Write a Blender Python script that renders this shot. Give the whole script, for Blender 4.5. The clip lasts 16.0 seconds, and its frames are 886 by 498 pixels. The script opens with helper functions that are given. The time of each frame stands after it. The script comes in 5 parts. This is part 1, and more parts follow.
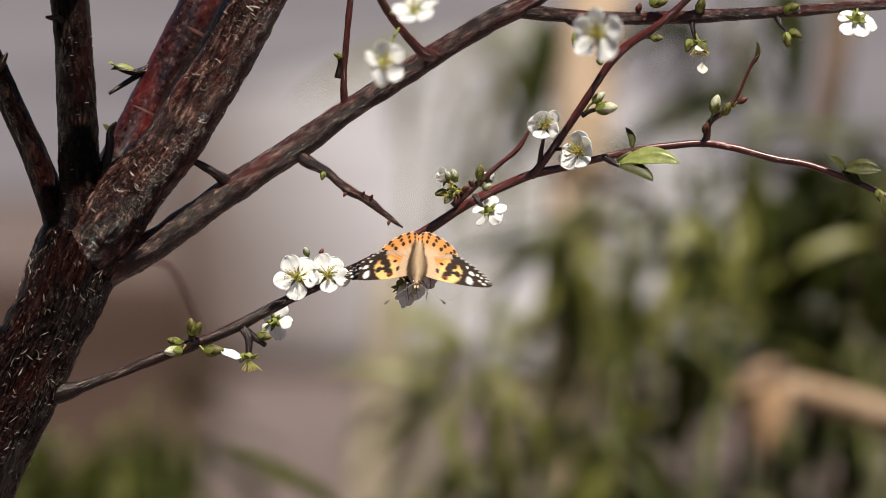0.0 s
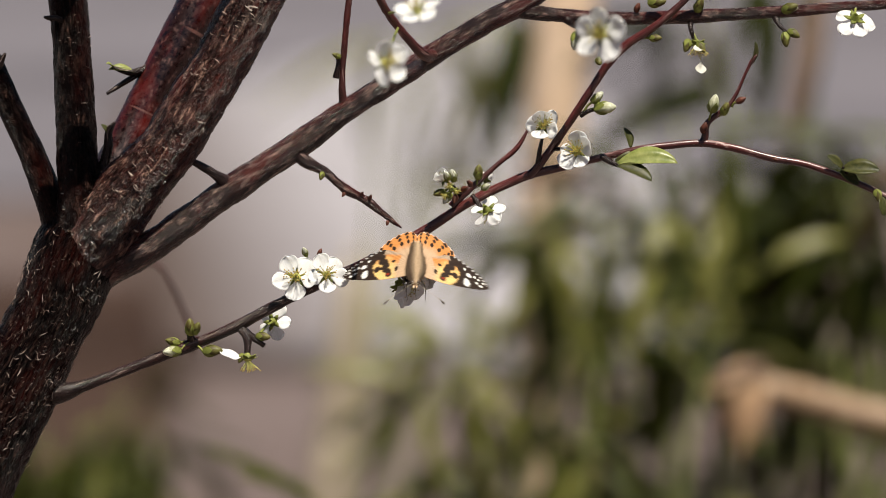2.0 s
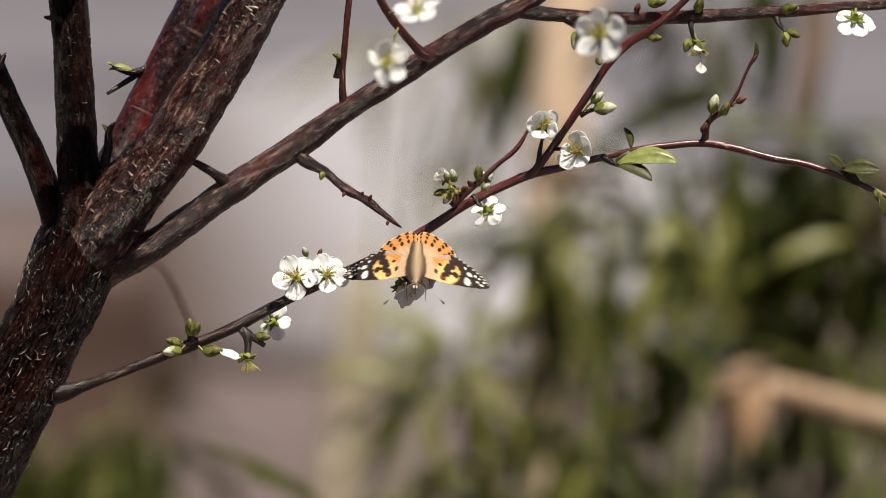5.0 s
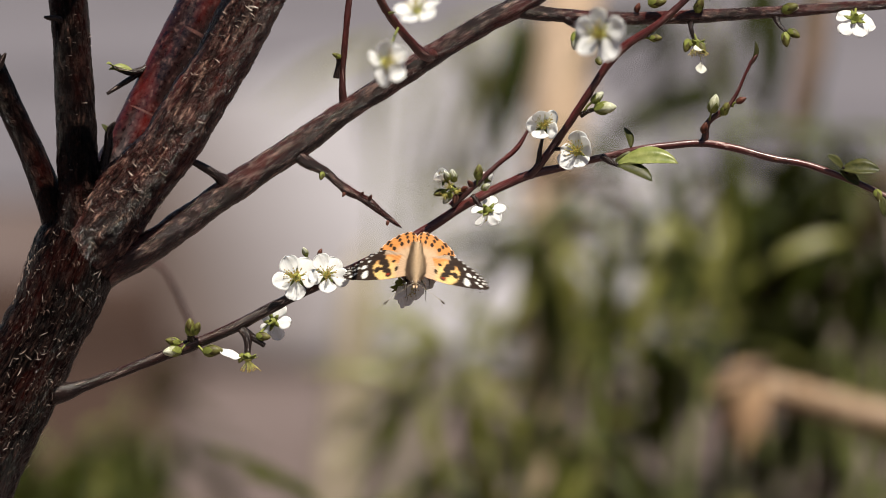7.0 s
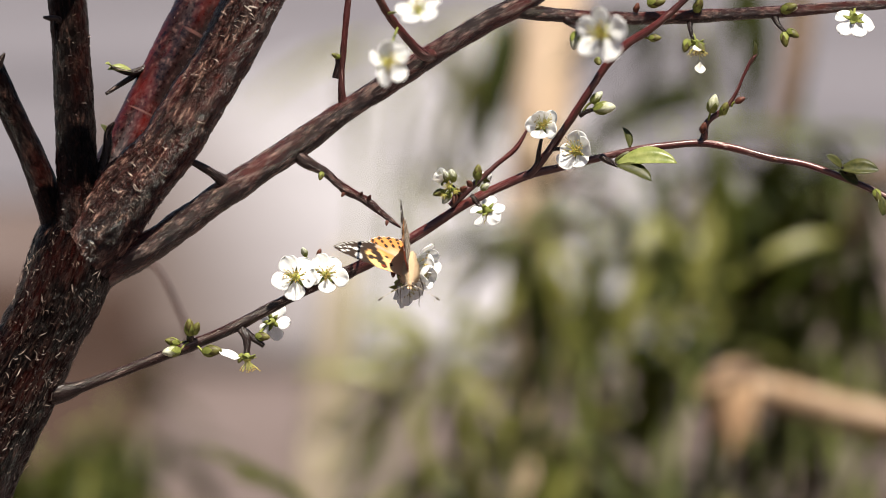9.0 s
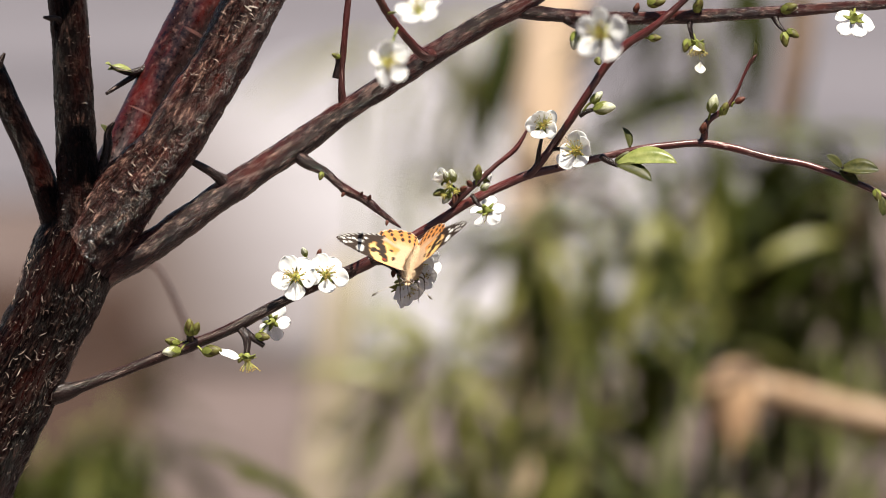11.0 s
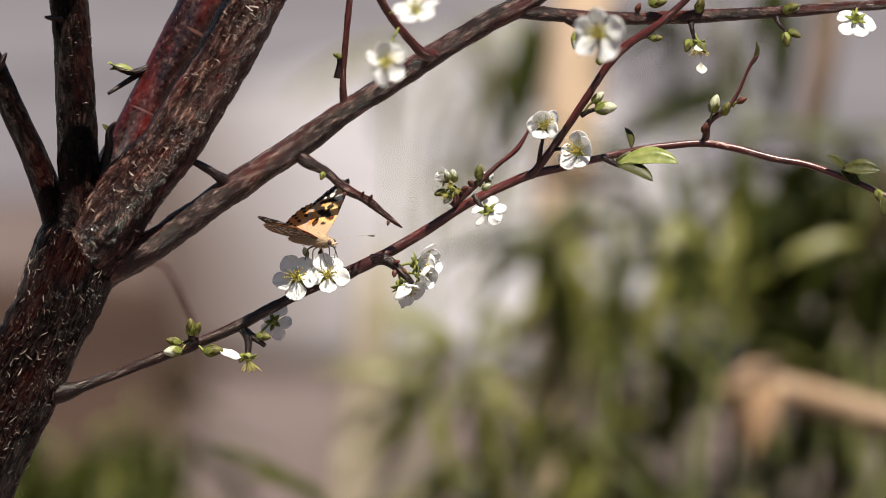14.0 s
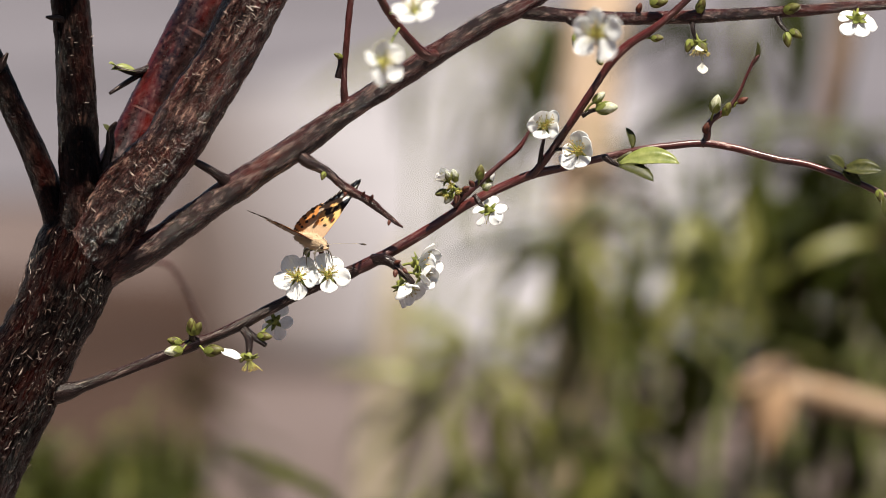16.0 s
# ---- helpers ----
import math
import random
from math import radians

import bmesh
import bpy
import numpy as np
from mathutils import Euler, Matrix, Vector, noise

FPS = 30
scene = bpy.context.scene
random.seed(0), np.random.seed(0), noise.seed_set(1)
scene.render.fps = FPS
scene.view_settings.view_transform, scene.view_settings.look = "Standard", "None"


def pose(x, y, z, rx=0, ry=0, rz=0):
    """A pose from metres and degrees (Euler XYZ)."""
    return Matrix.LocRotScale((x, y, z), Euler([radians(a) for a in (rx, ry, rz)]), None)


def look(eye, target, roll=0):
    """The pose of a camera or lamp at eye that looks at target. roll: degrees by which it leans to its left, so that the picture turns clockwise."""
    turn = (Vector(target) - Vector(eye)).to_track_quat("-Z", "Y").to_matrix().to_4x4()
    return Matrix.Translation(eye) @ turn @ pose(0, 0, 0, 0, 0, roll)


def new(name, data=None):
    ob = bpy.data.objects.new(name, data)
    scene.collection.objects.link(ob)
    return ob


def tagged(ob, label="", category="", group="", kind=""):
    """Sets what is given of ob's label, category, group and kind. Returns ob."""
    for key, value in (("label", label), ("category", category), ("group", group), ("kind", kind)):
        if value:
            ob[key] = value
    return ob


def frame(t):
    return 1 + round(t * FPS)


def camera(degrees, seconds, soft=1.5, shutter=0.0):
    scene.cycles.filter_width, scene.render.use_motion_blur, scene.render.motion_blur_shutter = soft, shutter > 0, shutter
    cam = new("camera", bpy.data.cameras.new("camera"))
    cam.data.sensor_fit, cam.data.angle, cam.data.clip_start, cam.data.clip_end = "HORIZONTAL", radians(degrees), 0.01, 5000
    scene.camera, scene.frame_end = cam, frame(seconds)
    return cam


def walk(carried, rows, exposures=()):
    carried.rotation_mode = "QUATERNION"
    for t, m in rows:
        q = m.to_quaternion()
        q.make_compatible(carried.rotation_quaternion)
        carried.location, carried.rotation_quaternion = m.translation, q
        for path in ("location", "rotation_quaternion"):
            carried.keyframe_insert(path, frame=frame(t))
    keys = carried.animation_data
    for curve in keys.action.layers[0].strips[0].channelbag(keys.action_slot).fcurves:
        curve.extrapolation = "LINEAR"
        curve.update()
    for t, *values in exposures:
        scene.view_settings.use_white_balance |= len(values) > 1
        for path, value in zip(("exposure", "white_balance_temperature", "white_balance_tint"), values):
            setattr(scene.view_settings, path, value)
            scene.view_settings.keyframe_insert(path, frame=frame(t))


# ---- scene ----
# A flowering plum branch before a bamboo thicket; a butterfly feeds on the blossom.
# Lengths of the tree are in millimetres on the sheet in which its branches lie:
# u to the right, v upward, d away from the lens; at() turns them into metres.
PITCH = radians(5.0)
CENTRE = Vector((0.0, 0.0, 1.15))
REACH = 1.89
RIGHT = Vector((1, 0, 0))
AWAY = Vector((0, math.cos(PITCH), -math.sin(PITCH)))
UP = Vector((0, math.sin(PITCH), math.cos(PITCH)))


def at(u, v, d=0.0):
    return CENTRE + (RIGHT * u + UP * v + AWAY * d) * 0.001


def way(x, y, z):
    """A direction: right, up, towards the lens."""
    return (RIGHT * x + UP * y - AWAY * z).normalized()


# ---- camera: hand-held, swaying sideways while it holds the branch ----
cam = camera(10.3, 16.0, soft=0.9)
cam.data.dof.use_dof = True
cam.data.dof.focus_distance = REACH
cam.data.dof.aperture_fstop = 7.6
cam.data.dof.aperture_blades = 0
SWAY = [(0, 0.0), (0.5, -3), (1, -6), (1.5, -14), (2, -19), (2.5, -20), (3, -20), (4, -16), (6.5, -16), (7.5, -20),
        (8, -29), (8.5, -32), (9, -27), (11.5, -26), (12, -20), (12.5, -17), (13.5, -13), (14.5, -5), (15, -3),
        (15.5, 0), (16, 3)]
walk(cam, [(t, look(CENTRE - AWAY * REACH + RIGHT * (s * 0.001), CENTRE - RIGHT * (s * 0.00003)
           )) for t, s in SWAY],
     [(0, 0.74), (1, 0.74), (2, 0.70), (3, 0.74), (4, 0.74), (6.5, 0.72), (7, 0.72), (7.5, 0.68), (8, 0.66), (8.5, 0.84),
      (9, 1.16), (11.5, 1.20), (12, 1.14), (12.5, 1.06), (13, 1.00), (13.5, 0.98), (15, 1.00), (16, 1.03)])

# ---- light: high sun over the lens, a little from the side ----
SUN = Vector((0.15, -0.33, 0.93)).normalized()
world = bpy.data.worlds.new("sky")
scene.world = world
world.use_nodes = True
sky = world.node_tree.nodes.new("ShaderNodeTexSky")
sky.sky_type, sky.sun_disc = "NISHITA", False
sky.sun_elevation = math.asin(SUN.z)
sky.sun_rotation = math.atan2(SUN.x, SUN.y)
background = world.node_tree.nodes["Background"]
background.inputs[1].default_value = 0.030
world.node_tree.links.new(sky.outputs[0], background.inputs[0])
lamp = bpy.data.lights.new("sun", "SUN")
lamp.energy, lamp.angle, lamp.color = 4.9, radians(0.5), (1.0, 0.925, 0.80)
sun = new("sun", lamp)
sun.matrix_world = look(SUN * 20, (0, 0, 0))


# ---- materials ----
class Nodes:
    """A short hand for one node material."""

    def __init__(self, name, rough=0.6, metal=0.0, spec=0.3):
        self.mat = bpy.data.materials.new(name)
        self.mat.use_nodes = True
        self.tree = self.mat.node_tree
        self.bsdf = self.tree.nodes["Principled BSDF"]
        self.bsdf.inputs["Roughness"].default_value = rough
        self.bsdf.inputs["Metallic"].default_value = metal
        self.bsdf.inputs["Specular IOR Level"].default_value = spec

    def add(self, kind, **values):
        node = self.tree.nodes.new("ShaderNode" + kind)
        for key, value in values.items():
            if key in node.inputs:
                node.inputs[key].default_value = value
        return node

    def link(self, a, b):
        self.tree.links.new(a, b)

    def coords(self, which="Object", scale=(1, 1, 1)):
        c, m = self.add("TexCoord"), self.add("Mapping")
        m.inputs["Scale"].default_value = scale
        self.link(c.outputs[which], m.inputs["Vector"])
        return m.outputs[0]

    def noise(self, vec, scale, detail=4.0, rough=0.6):
        n = self.add("TexNoise", Scale=scale, Detail=detail, Roughness=rough)
        self.link(vec, n.inputs["Vector"])
        return n.outputs["Fac"]

    def ramp(self, fac, stops):
        r = self.add("ValToRGB")
        while len(r.color_ramp.elements) < len(stops):
            r.color_ramp.elements.new(0.5)
        for e, (p, c) in zip(r.color_ramp.elements, stops):
            e.position, e.color = p, (*c, 1)
        self.link(fac, r.inputs[0])
        return r.outputs[0]

    def mix(self, fac, a, b, how="MIX"):
        m = self.add("Mix")
        m.data_type, m.blend_type = "RGBA", how
        for socket, value in ((m.inputs[0], fac), (m.inputs[6], a), (m.inputs[7], b)):
            if hasattr(value, "links"):
                self.link(value, socket)
            elif isinstance(value, tuple):
                socket.default_value = (*value, 1)
            else:
                socket.default_value = value
        return m.outputs[2]

    def colour(self, socket):
        self.link(socket, self.bsdf.inputs["Base Color"])
        return self

    def bump(self, fac, strength, distance):
        b = self.add("Bump", Strength=strength, Distance=distance)
        self.link(fac, b.inputs["Height"])
        self.link(b.outputs[0], self.bsdf.inputs["Normal"])
        return self

    def thin(self, share, tint=None, socket=None):
        """Lets a share of the light through, as leaves and petals do."""
        t, m = self.add("BsdfTranslucent"), self.add("MixShader", Fac=share)
        if socket is not None:
            self.link(socket, t.inputs["Color"])
        else:
            t.inputs["Color"].default_value = (*tint, 1)
        out = self.tree.nodes["Material Output"]
        self.link(self.bsdf.outputs[0], m.inputs[1])
        self.link(t.outputs[0], m.inputs[2])
        self.link(m.outputs[0], out.inputs["Surface"])
        return self


def bark(name, dark, mid, light, red, rough=0.5, spec=0.4, along=0.1, relief=0.001, crack=0.0, rings=0.0, scuff_sheen=0.0):
    """Bark with streaks along the limb, reddish patches, pale rubbed ridges, scuffs with silvery sheen put into the
    colour and, where rings is set, pale cross bands.
    """
    n = Nodes(name, rough, 0.0, spec)
    grain = n.noise(n.coords("UV", (1, along, 1)), 520, 7, 0.7)
    patch = n.noise(n.coords("UV", (1, 0.35, 1)), 70, 4)
    fine = n.noise(n.coords("UV"), 1900, 3, 0.6)
    base = n.ramp(grain, [(0.36, dark), (0.47, mid), (0.55, mid), (0.68, light)])
    base = n.mix(n.ramp(patch, [(0.46, (0, 0, 0)), (0.60, (0.65, 0.65, 0.65))]), base, red)
    base = n.mix(n.ramp(fine, [(0.66, (0, 0, 0)), (0.84, (0.7, 0.7, 0.7))]), base, light)
    height = n.mix(0.6, grain, fine, "ADD")
    if scuff_sheen:
        worn_sheen = n.noise(n.coords("UV", (1, 0.22, 1)), 230, 5, 0.7)
        base = n.mix(n.ramp(worn_sheen, [(scuff_sheen, (0, 0, 0)), (scuff_sheen + 0.06, (0.9, 0.9, 0.9))]), base, light)
    if rings:
        bands = n.noise(n.coords("UV", (0.12, 1, 1)), 210, 2, 0.4)
        base = n.mix(n.ramp(bands, [(rings, (0, 0, 0)), (rings + 0.05, (1, 1, 1))]), base, light)
    if crack:
        v = n.add("TexVoronoi", Scale=crack)
        v.feature = "DISTANCE_TO_EDGE"
        warp = n.noise(n.coords("UV", (1, 0.5, 1)), 260, 4)
        place = n.mix(0.02, n.coords("UV", (1, 0.45, 1)), warp, "ADD")
        n.link(place, v.inputs["Vector"])
        gap = n.ramp(v.outputs["Distance"], [(0.0, (0, 0, 0)), (0.16, (1, 1, 1))])
        base = n.mix(0.6, base, gap, "MULTIPLY")
        height = n.mix(0.6, height, gap, "ADD")
    n.colour(base)
    n.link(n.ramp(grain, [(0.35, (rough - 0.08,) * 3), (0.65, (rough + 0.22,) * 3)]), n.bsdf.inputs["Roughness"])
    n.bump(height, 1.0, relief)
    return n.mat


# Trunk and upright limbs: old bark darkened by shade put into its colour.
BARK_OLD_SHADED = bark("old_shaded_bark", (0.0004, 0.0002, 0.0002), (0.0046, 0.0013, 0.0009), (0.110, 0.052, 0.037), (0.030, 0.0046, 0.0027), 0.22, 0.11, 0.26, 0.0026, 150.0)
BARK_LIMB = bark("limb_bark", (0.0024, 0.0008, 0.0007), (0.040, 0.0108, 0.0072), (0.54, 0.32, 0.24), (0.108, 0.0180, 0.0110), 0.22, 0.40, 0.22, 0.0028, 150.0, scuff_sheen=0.605)
BARK_RED = bark("red_bark", (0.0020, 0.0007, 0.0007), (0.0120, 0.0028, 0.0026), (0.12, 0.054, 0.047), (0.105, 0.0098, 0.0078), 0.26, 0.55, 0.6, 0.0001, 0.0, 0.67)
BARK_GREY = bark("branch_bark", (0.0012, 0.0005, 0.0004), (0.0180, 0.0052, 0.0040), (0.40, 0.26, 0.215), (0.078, 0.0110, 0.0075), 0.20, 0.48, 0.22, 0.0012, scuff_sheen=0.665)
BARK_FOOT = bark("twig_foot_bark", (0.0008, 0.0004, 0.0004), (0.0125, 0.0050, 0.0038), (0.44, 0.33, 0.29), (0.038, 0.0086, 0.0060), 0.24, 0.36, 0.10, 0.0006, scuff_sheen=0.635)
BARK_TWIG = bark("twig_bark", (0.008, 0.0022, 0.0019), (0.045, 0.0108, 0.0092), (0.42, 0.27, 0.24), (0.100, 0.0150, 0.0122), 0.26, 0.55, 0.10, 0.00010, scuff_sheen=0.60)


def plain(name, a, b, rough=0.6, scale=900.0, through_share=0.0, relief=0.0, spec=0.3, metal=0.0, spread=0.35):
    n = Nodes(name, rough, metal, spec)
    fac = n.noise(n.coords("Object"), scale, 4)
    info = n.add("ObjectInfo")
    tone = n.ramp(fac, [(0.3, a), (0.7, b)])
    tone = n.mix(n.ramp(info.outputs["Random"], [(0, (0.0, 0.0, 0.0)), (1, (spread,) * 3)]), tone, a)
    n.colour(tone)
    if relief:
        n.bump(fac, 0.6, relief)
    if through_share:
        n.thin(through_share, socket=tone)
    return n.mat


def petal_material():
    """White, thin, with faint veins that run out from the claw."""
    n = Nodes("petal_white", 0.6, 0.0, 0.25)
    veins = n.noise(n.coords("Object", (9, 0.9, 9)), 2.2, 3)
    cloud = n.noise(n.coords("Object"), 2.5, 3)
    tone = n.ramp(veins, [(0.36, (0.80, 0.80, 0.78)), (0.55, (0.90, 0.90, 0.90))])
    tone = n.mix(n.ramp(cloud, [(0.5, (0, 0, 0)), (0.8, (0.4, 0.4, 0.4))]), tone, (0.82, 0.83, 0.80))
    n.colour(tone).bump(veins, 0.4, 0.00010)
    n.thin(0.48, socket=tone)
    return n.mat


def bud_material(name, foot, middle, tip, rough, share):
    """Bud colour that goes from a brown foot over olive to a paler tip."""
    n = Nodes(name, rough, 0.0, 0.3)
    xyz = n.add("SeparateXYZ")
    n.link(n.coords("Object"), xyz.inputs[0])
    spots = n.noise(n.coords("Object", (1, 0.5, 1)), 7, 4, 0.7)
    tone = n.ramp(xyz.outputs[1], [(0.08, foot), (0.38, middle), (0.95, tip)])
    tone = n.mix(n.ramp(spots, [(0.42, (0.8, 0.8, 0.8)), (0.60, (0, 0, 0))]), tone, foot)
    info = n.add("ObjectInfo")
    tone = n.mix(n.ramp(info.outputs["Random"], [(0, (0, 0, 0)), (1, (0.55, 0.55, 0.55))]), tone, middle)
    n.colour(tone).bump(spots, 0.7, 0.0004)
    n.thin(share, socket=tone)
    return n.mat


PETAL = petal_material()
FADED = plain("petal_faded", (0.72, 0.70, 0.62), (0.85, 0.84, 0.78), 0.6, 9, 0.4, 0.0001)
SEPAL = plain("sepal_green", (0.10, 0.12, 0.022), (0.30, 0.32, 0.075), 0.5, 5, 0.2)
BUDGREEN = bud_material("bud_green", (0.050, 0.022, 0.009), (0.080, 0.080, 0.016), (0.22, 0.22, 0.055), 0.45, 0.15)
BUDWHITE = bud_material("bud_cream", (0.16, 0.17, 0.05), (0.55, 0.56, 0.36), (0.82, 0.82, 0.75), 0.5, 0.25)
FILAMENT = plain("filament_pale", (0.40, 0.40, 0.09), (0.66, 0.62, 0.22), 0.5, 12, 0.2)
ANTHER = plain("anther_yellow", (0.25, 0.155, 0.025), (0.62, 0.46, 0.10), 0.6, 14)
SCALE_RED = plain("bud_scale_red", (0.03, 0.009, 0.007), (0.16, 0.05, 0.028), 0.5, 5, 0.0, 0.0003)
# Brighter slivers: pale peeling bark with sun glints put into the colour.
FLAKE_GLINT = plain("bark_fleck_glint", (0.10, 0.055, 0.042), (0.84, 0.68, 0.58), 0.28, 420, 0.1, 0.0, 0.5)
FLAKE = plain("bark_flake_pale", (0.016, 0.007, 0.005), (0.46, 0.30, 0.23), 0.4, 420, 0.1, 0.0, 0.5)
YOUNG = plain("young_leaf", (0.15, 0.185, 0.040), (0.40, 0.41, 0.15), 0.35, 7, 0.3, 0.0002, 0.4)
DARKLEAF = plain("dark_leaf", (0.036, 0.044, 0.011), (0.115, 0.110, 0.032), 0.45, 6, 0.42, 0.0002, 0.3)
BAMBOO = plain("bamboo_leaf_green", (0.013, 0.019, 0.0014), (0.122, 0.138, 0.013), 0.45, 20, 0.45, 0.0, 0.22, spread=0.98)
# Brighter copy of the green leaf: sunlight put into its colour.
BAMBOO_SUNLIT = plain("bamboo_leaf_pale_sunlit", (0.12, 0.122, 0.024), (0.34, 0.33, 0.095), 0.36, 20, 0.35, 0.0, 0.45)
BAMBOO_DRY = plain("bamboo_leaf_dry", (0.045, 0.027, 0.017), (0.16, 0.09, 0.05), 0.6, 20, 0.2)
# Near-black copy: the thicket's inner shade put into a dark leaf colour.
BAMBOO_SHADED = plain("bamboo_leaf_dark_shaded", (0.007, 0.010, 0.0012), (0.032, 0.037, 0.0045), 0.6, 20, 0.2, 0.0, 0.05, spread=0.7)
CULM = plain("culm_green", (0.09, 0.12, 0.03), (0.24, 0.25, 0.08), 0.4, 15, 0.0, 0.0, 0.4)
CANE = plain("cane_tan", (0.58, 0.42, 0.29), (0.74, 0.56, 0.41), 0.5, 12, 0.0, 0.0, 0.4)
CANE_BROWN = plain("cane_brown", (0.22, 0.142, 0.085), (0.36, 0.245, 0.155), 0.5, 12, 0.0, 0.0, 0.4)
SHEATH = plain("dry_sheath", (0.28, 0.16, 0.085), (0.50, 0.33, 0.20), 0.5, 6, 0.25)
HUSK = plain("dry_husk", (0.42, 0.27, 0.155), (0.62, 0.42, 0.26), 0.5, 6, 0.3)
CANE_PALE = plain("cane_straw", (0.33, 0.275, 0.185), (0.46, 0.39, 0.28), 0.5, 12, 0.0, 0.0, 0.4)
FUR = plain("body_fur", (0.44, 0.31, 0.19), (0.74, 0.56, 0.38), 0.8, 1800, 0.0, 0.0003, 0.1)
BELLY = plain("belly_pale", (0.35, 0.29, 0.20), (0.60, 0.53, 0.42), 0.8, 1800, 0.0, 0.0003, 0.1)
STRIPE = plain("stripe_dark", (0.10, 0.065, 0.04), (0.22, 0.15, 0.09), 0.8, 1800)
EYE = plain("eye_brown", (0.05, 0.035, 0.025), (0.09, 0.06, 0.04), 0.25, 900, spec=0.6)
LEG = plain("leg_dark", (0.05, 0.04, 0.03), (0.16, 0.13, 0.10), 0.6, 1500)


def wing_material():
    n = Nodes("wing_scales", 0.65, 0.0, 0.2)
    a = n.add("VertexColor")
    a.layer_name = "scales"
    fine = n.noise(n.coords("Object"), 2600, 2)
    tone = n.mix(0.35, a.outputs[0], n.ramp(fine, [(0.3, (0.35, 0.35, 0.35)), (0.7, (1, 1, 1))]), "MULTIPLY")
    n.colour(tone)
    n.bump(fine, 0.4, 0.0001)
    n.thin(0.22, socket=tone)
    return n.mat


WING = wing_material()


def ground_material(name, a, b, c, scale, relief):
    n = Nodes(name, 0.9, 0.0, 0.1)
    v = n.coords("Object")
    big, fine = n.noise(v, scale, 4), n.noise(v, scale * 25, 5, 0.7)
    base = n.mix(n.ramp(big, [(0.38, (0, 0, 0)), (0.62, (1, 1, 1))]), a, b)
    base = n.mix(n.ramp(fine, [(0.5, (0, 0, 0)), (0.75, (1, 1, 1))]), base, c)
    n.colour(base).bump(fine, 0.7, relief)
    return n.mat


SOIL = ground_material("bare_soil", (0.086, 0.062, 0.055), (0.126, 0.098, 0.096), (0.15, 0.12, 0.115), 0.42, 0.01)
PAVING = ground_material("grey_paving", (0.086, 0.079, 0.090), (0.142, 0.132, 0.150), (0.124, 0.116, 0.130), 0.25, 0.003)

# ---- building blocks ----
PLACE = {}


def empty(name, where):
    ob = new(name)
    ob.empty_display_size = 0.02
    ob.location = where
    PLACE[ob] = Vector(where)
    return ob


def part(name, bm, material, parent, label="", origin=None):
    """Links a bmesh in world metres as one mesh under a thing or a part."""
    base = PLACE[parent]
    mesh = bpy.data.meshes.new(name)
    bmesh.ops.translate(bm, verts=bm.verts, vec=-(origin or base))
    bm.to_mesh(mesh)
    bm.free()
    for m in material if isinstance(material, (list, tuple)) else [material]:
        mesh.materials.append(m)
    mesh.shade_smooth()
    return piece(name, mesh, parent, Matrix.Translation(origin or base), label)


def piece(name, mesh, parent, m, label=""):
    """One more object on a mesh, under a thing or part, at the world pose m."""
    ob = new(name, mesh)
    ob.parent = parent
    ob.matrix_local = Matrix.Translation(-PLACE[parent]) @ m
    PLACE[ob] = m.translation.copy()
    if label:
        tagged(ob, label)
    return ob


def spline(points, step):
    """Rounded line through rows of numbers, at even steps of about step."""
    rows = [np.array(p, float) for p in points]
    rows = [2 * rows[0] - rows[1], *rows, 2 * rows[-1] - rows[-2]]
    out = []
    for a, b, c, d in zip(rows, rows[1:], rows[2:], rows[3:]):
        k = max(2, int(np.linalg.norm((c - b)[:3]) / step))
        for i in range(k):
            t = i / k
            out.append(0.5 * (2 * b + (c - a) * t + (2 * a - 5 * b + 4 * c - d) * t * t + (3 * b - a - 3 * c + d) * t ** 3))
    out.append(rows[-2])
    return out


def tube(bm, points, sides=16, step=2.0, rough=0.05, seed=0.0, knots=0.0, cap=True):
    """A branch: rows of u, v, d and radius in mm; uv in metres round and along it."""
    rows = spline(points, step)
    uv = bm.loops.layers.uv.verify()
    spots = [at(*r[:3]) for r in rows]
    rings, lengths, run = [], [], 0.0
    side = None
    for i, r in enumerate(rows):
        tangent = (spots[min(i + 1, len(rows) - 1)] - spots[max(i - 1, 0)]).normalized()
        side = (side - tangent * side.dot(tangent)).normalized() if side else tangent.cross(AWAY).normalized()
        other = tangent.cross(side)
        run += (spots[i] - spots[i - 1]).length if i else 0
        lengths.append(run)
        ring = []
        for k in range(sides):
            a = 2 * math.pi * k / sides
            ray = side * math.cos(a) + other * math.sin(a)
            p = spots[i] + ray * (r[3] * 0.001)
            f = noise.noise(p * 45 + Vector((seed, 0, 0))) * 1.2 + noise.noise(p * 160 + Vector((0, seed, 0))) * 0.8 \
                + noise.noise(p * 420) * 0.5 + noise.noise(p * 900) * 0.25
            g = knots * max(0.0, noise.noise(Vector((run * 60, seed, 3))) - 0.15)
            ring.append(bm.verts.new(spots[i] + ray * (r[3] * 0.001 * (1 + rough * f + g))))
        rings.append(ring)
    mean = float(np.mean([r[3] for r in rows])) * 0.001
    for i in range(len(rings) - 1):
        for k in range(sides):
            j = (k + 1) % sides
            f = bm.faces.new((rings[i][k], rings[i][j], rings[i + 1][j], rings[i + 1][k]))
            for loop, (kk, ii) in zip(f.loops, ((k, i), (k + 1, i), (k + 1, i + 1), (k, i + 1))):
                loop[uv].uv = (kk / sides * 6.283 * mean, lengths[ii])
    if cap:
        bm.faces.new(rings[0][::-1])
        bm.faces.new(rings[-1])
    return bm


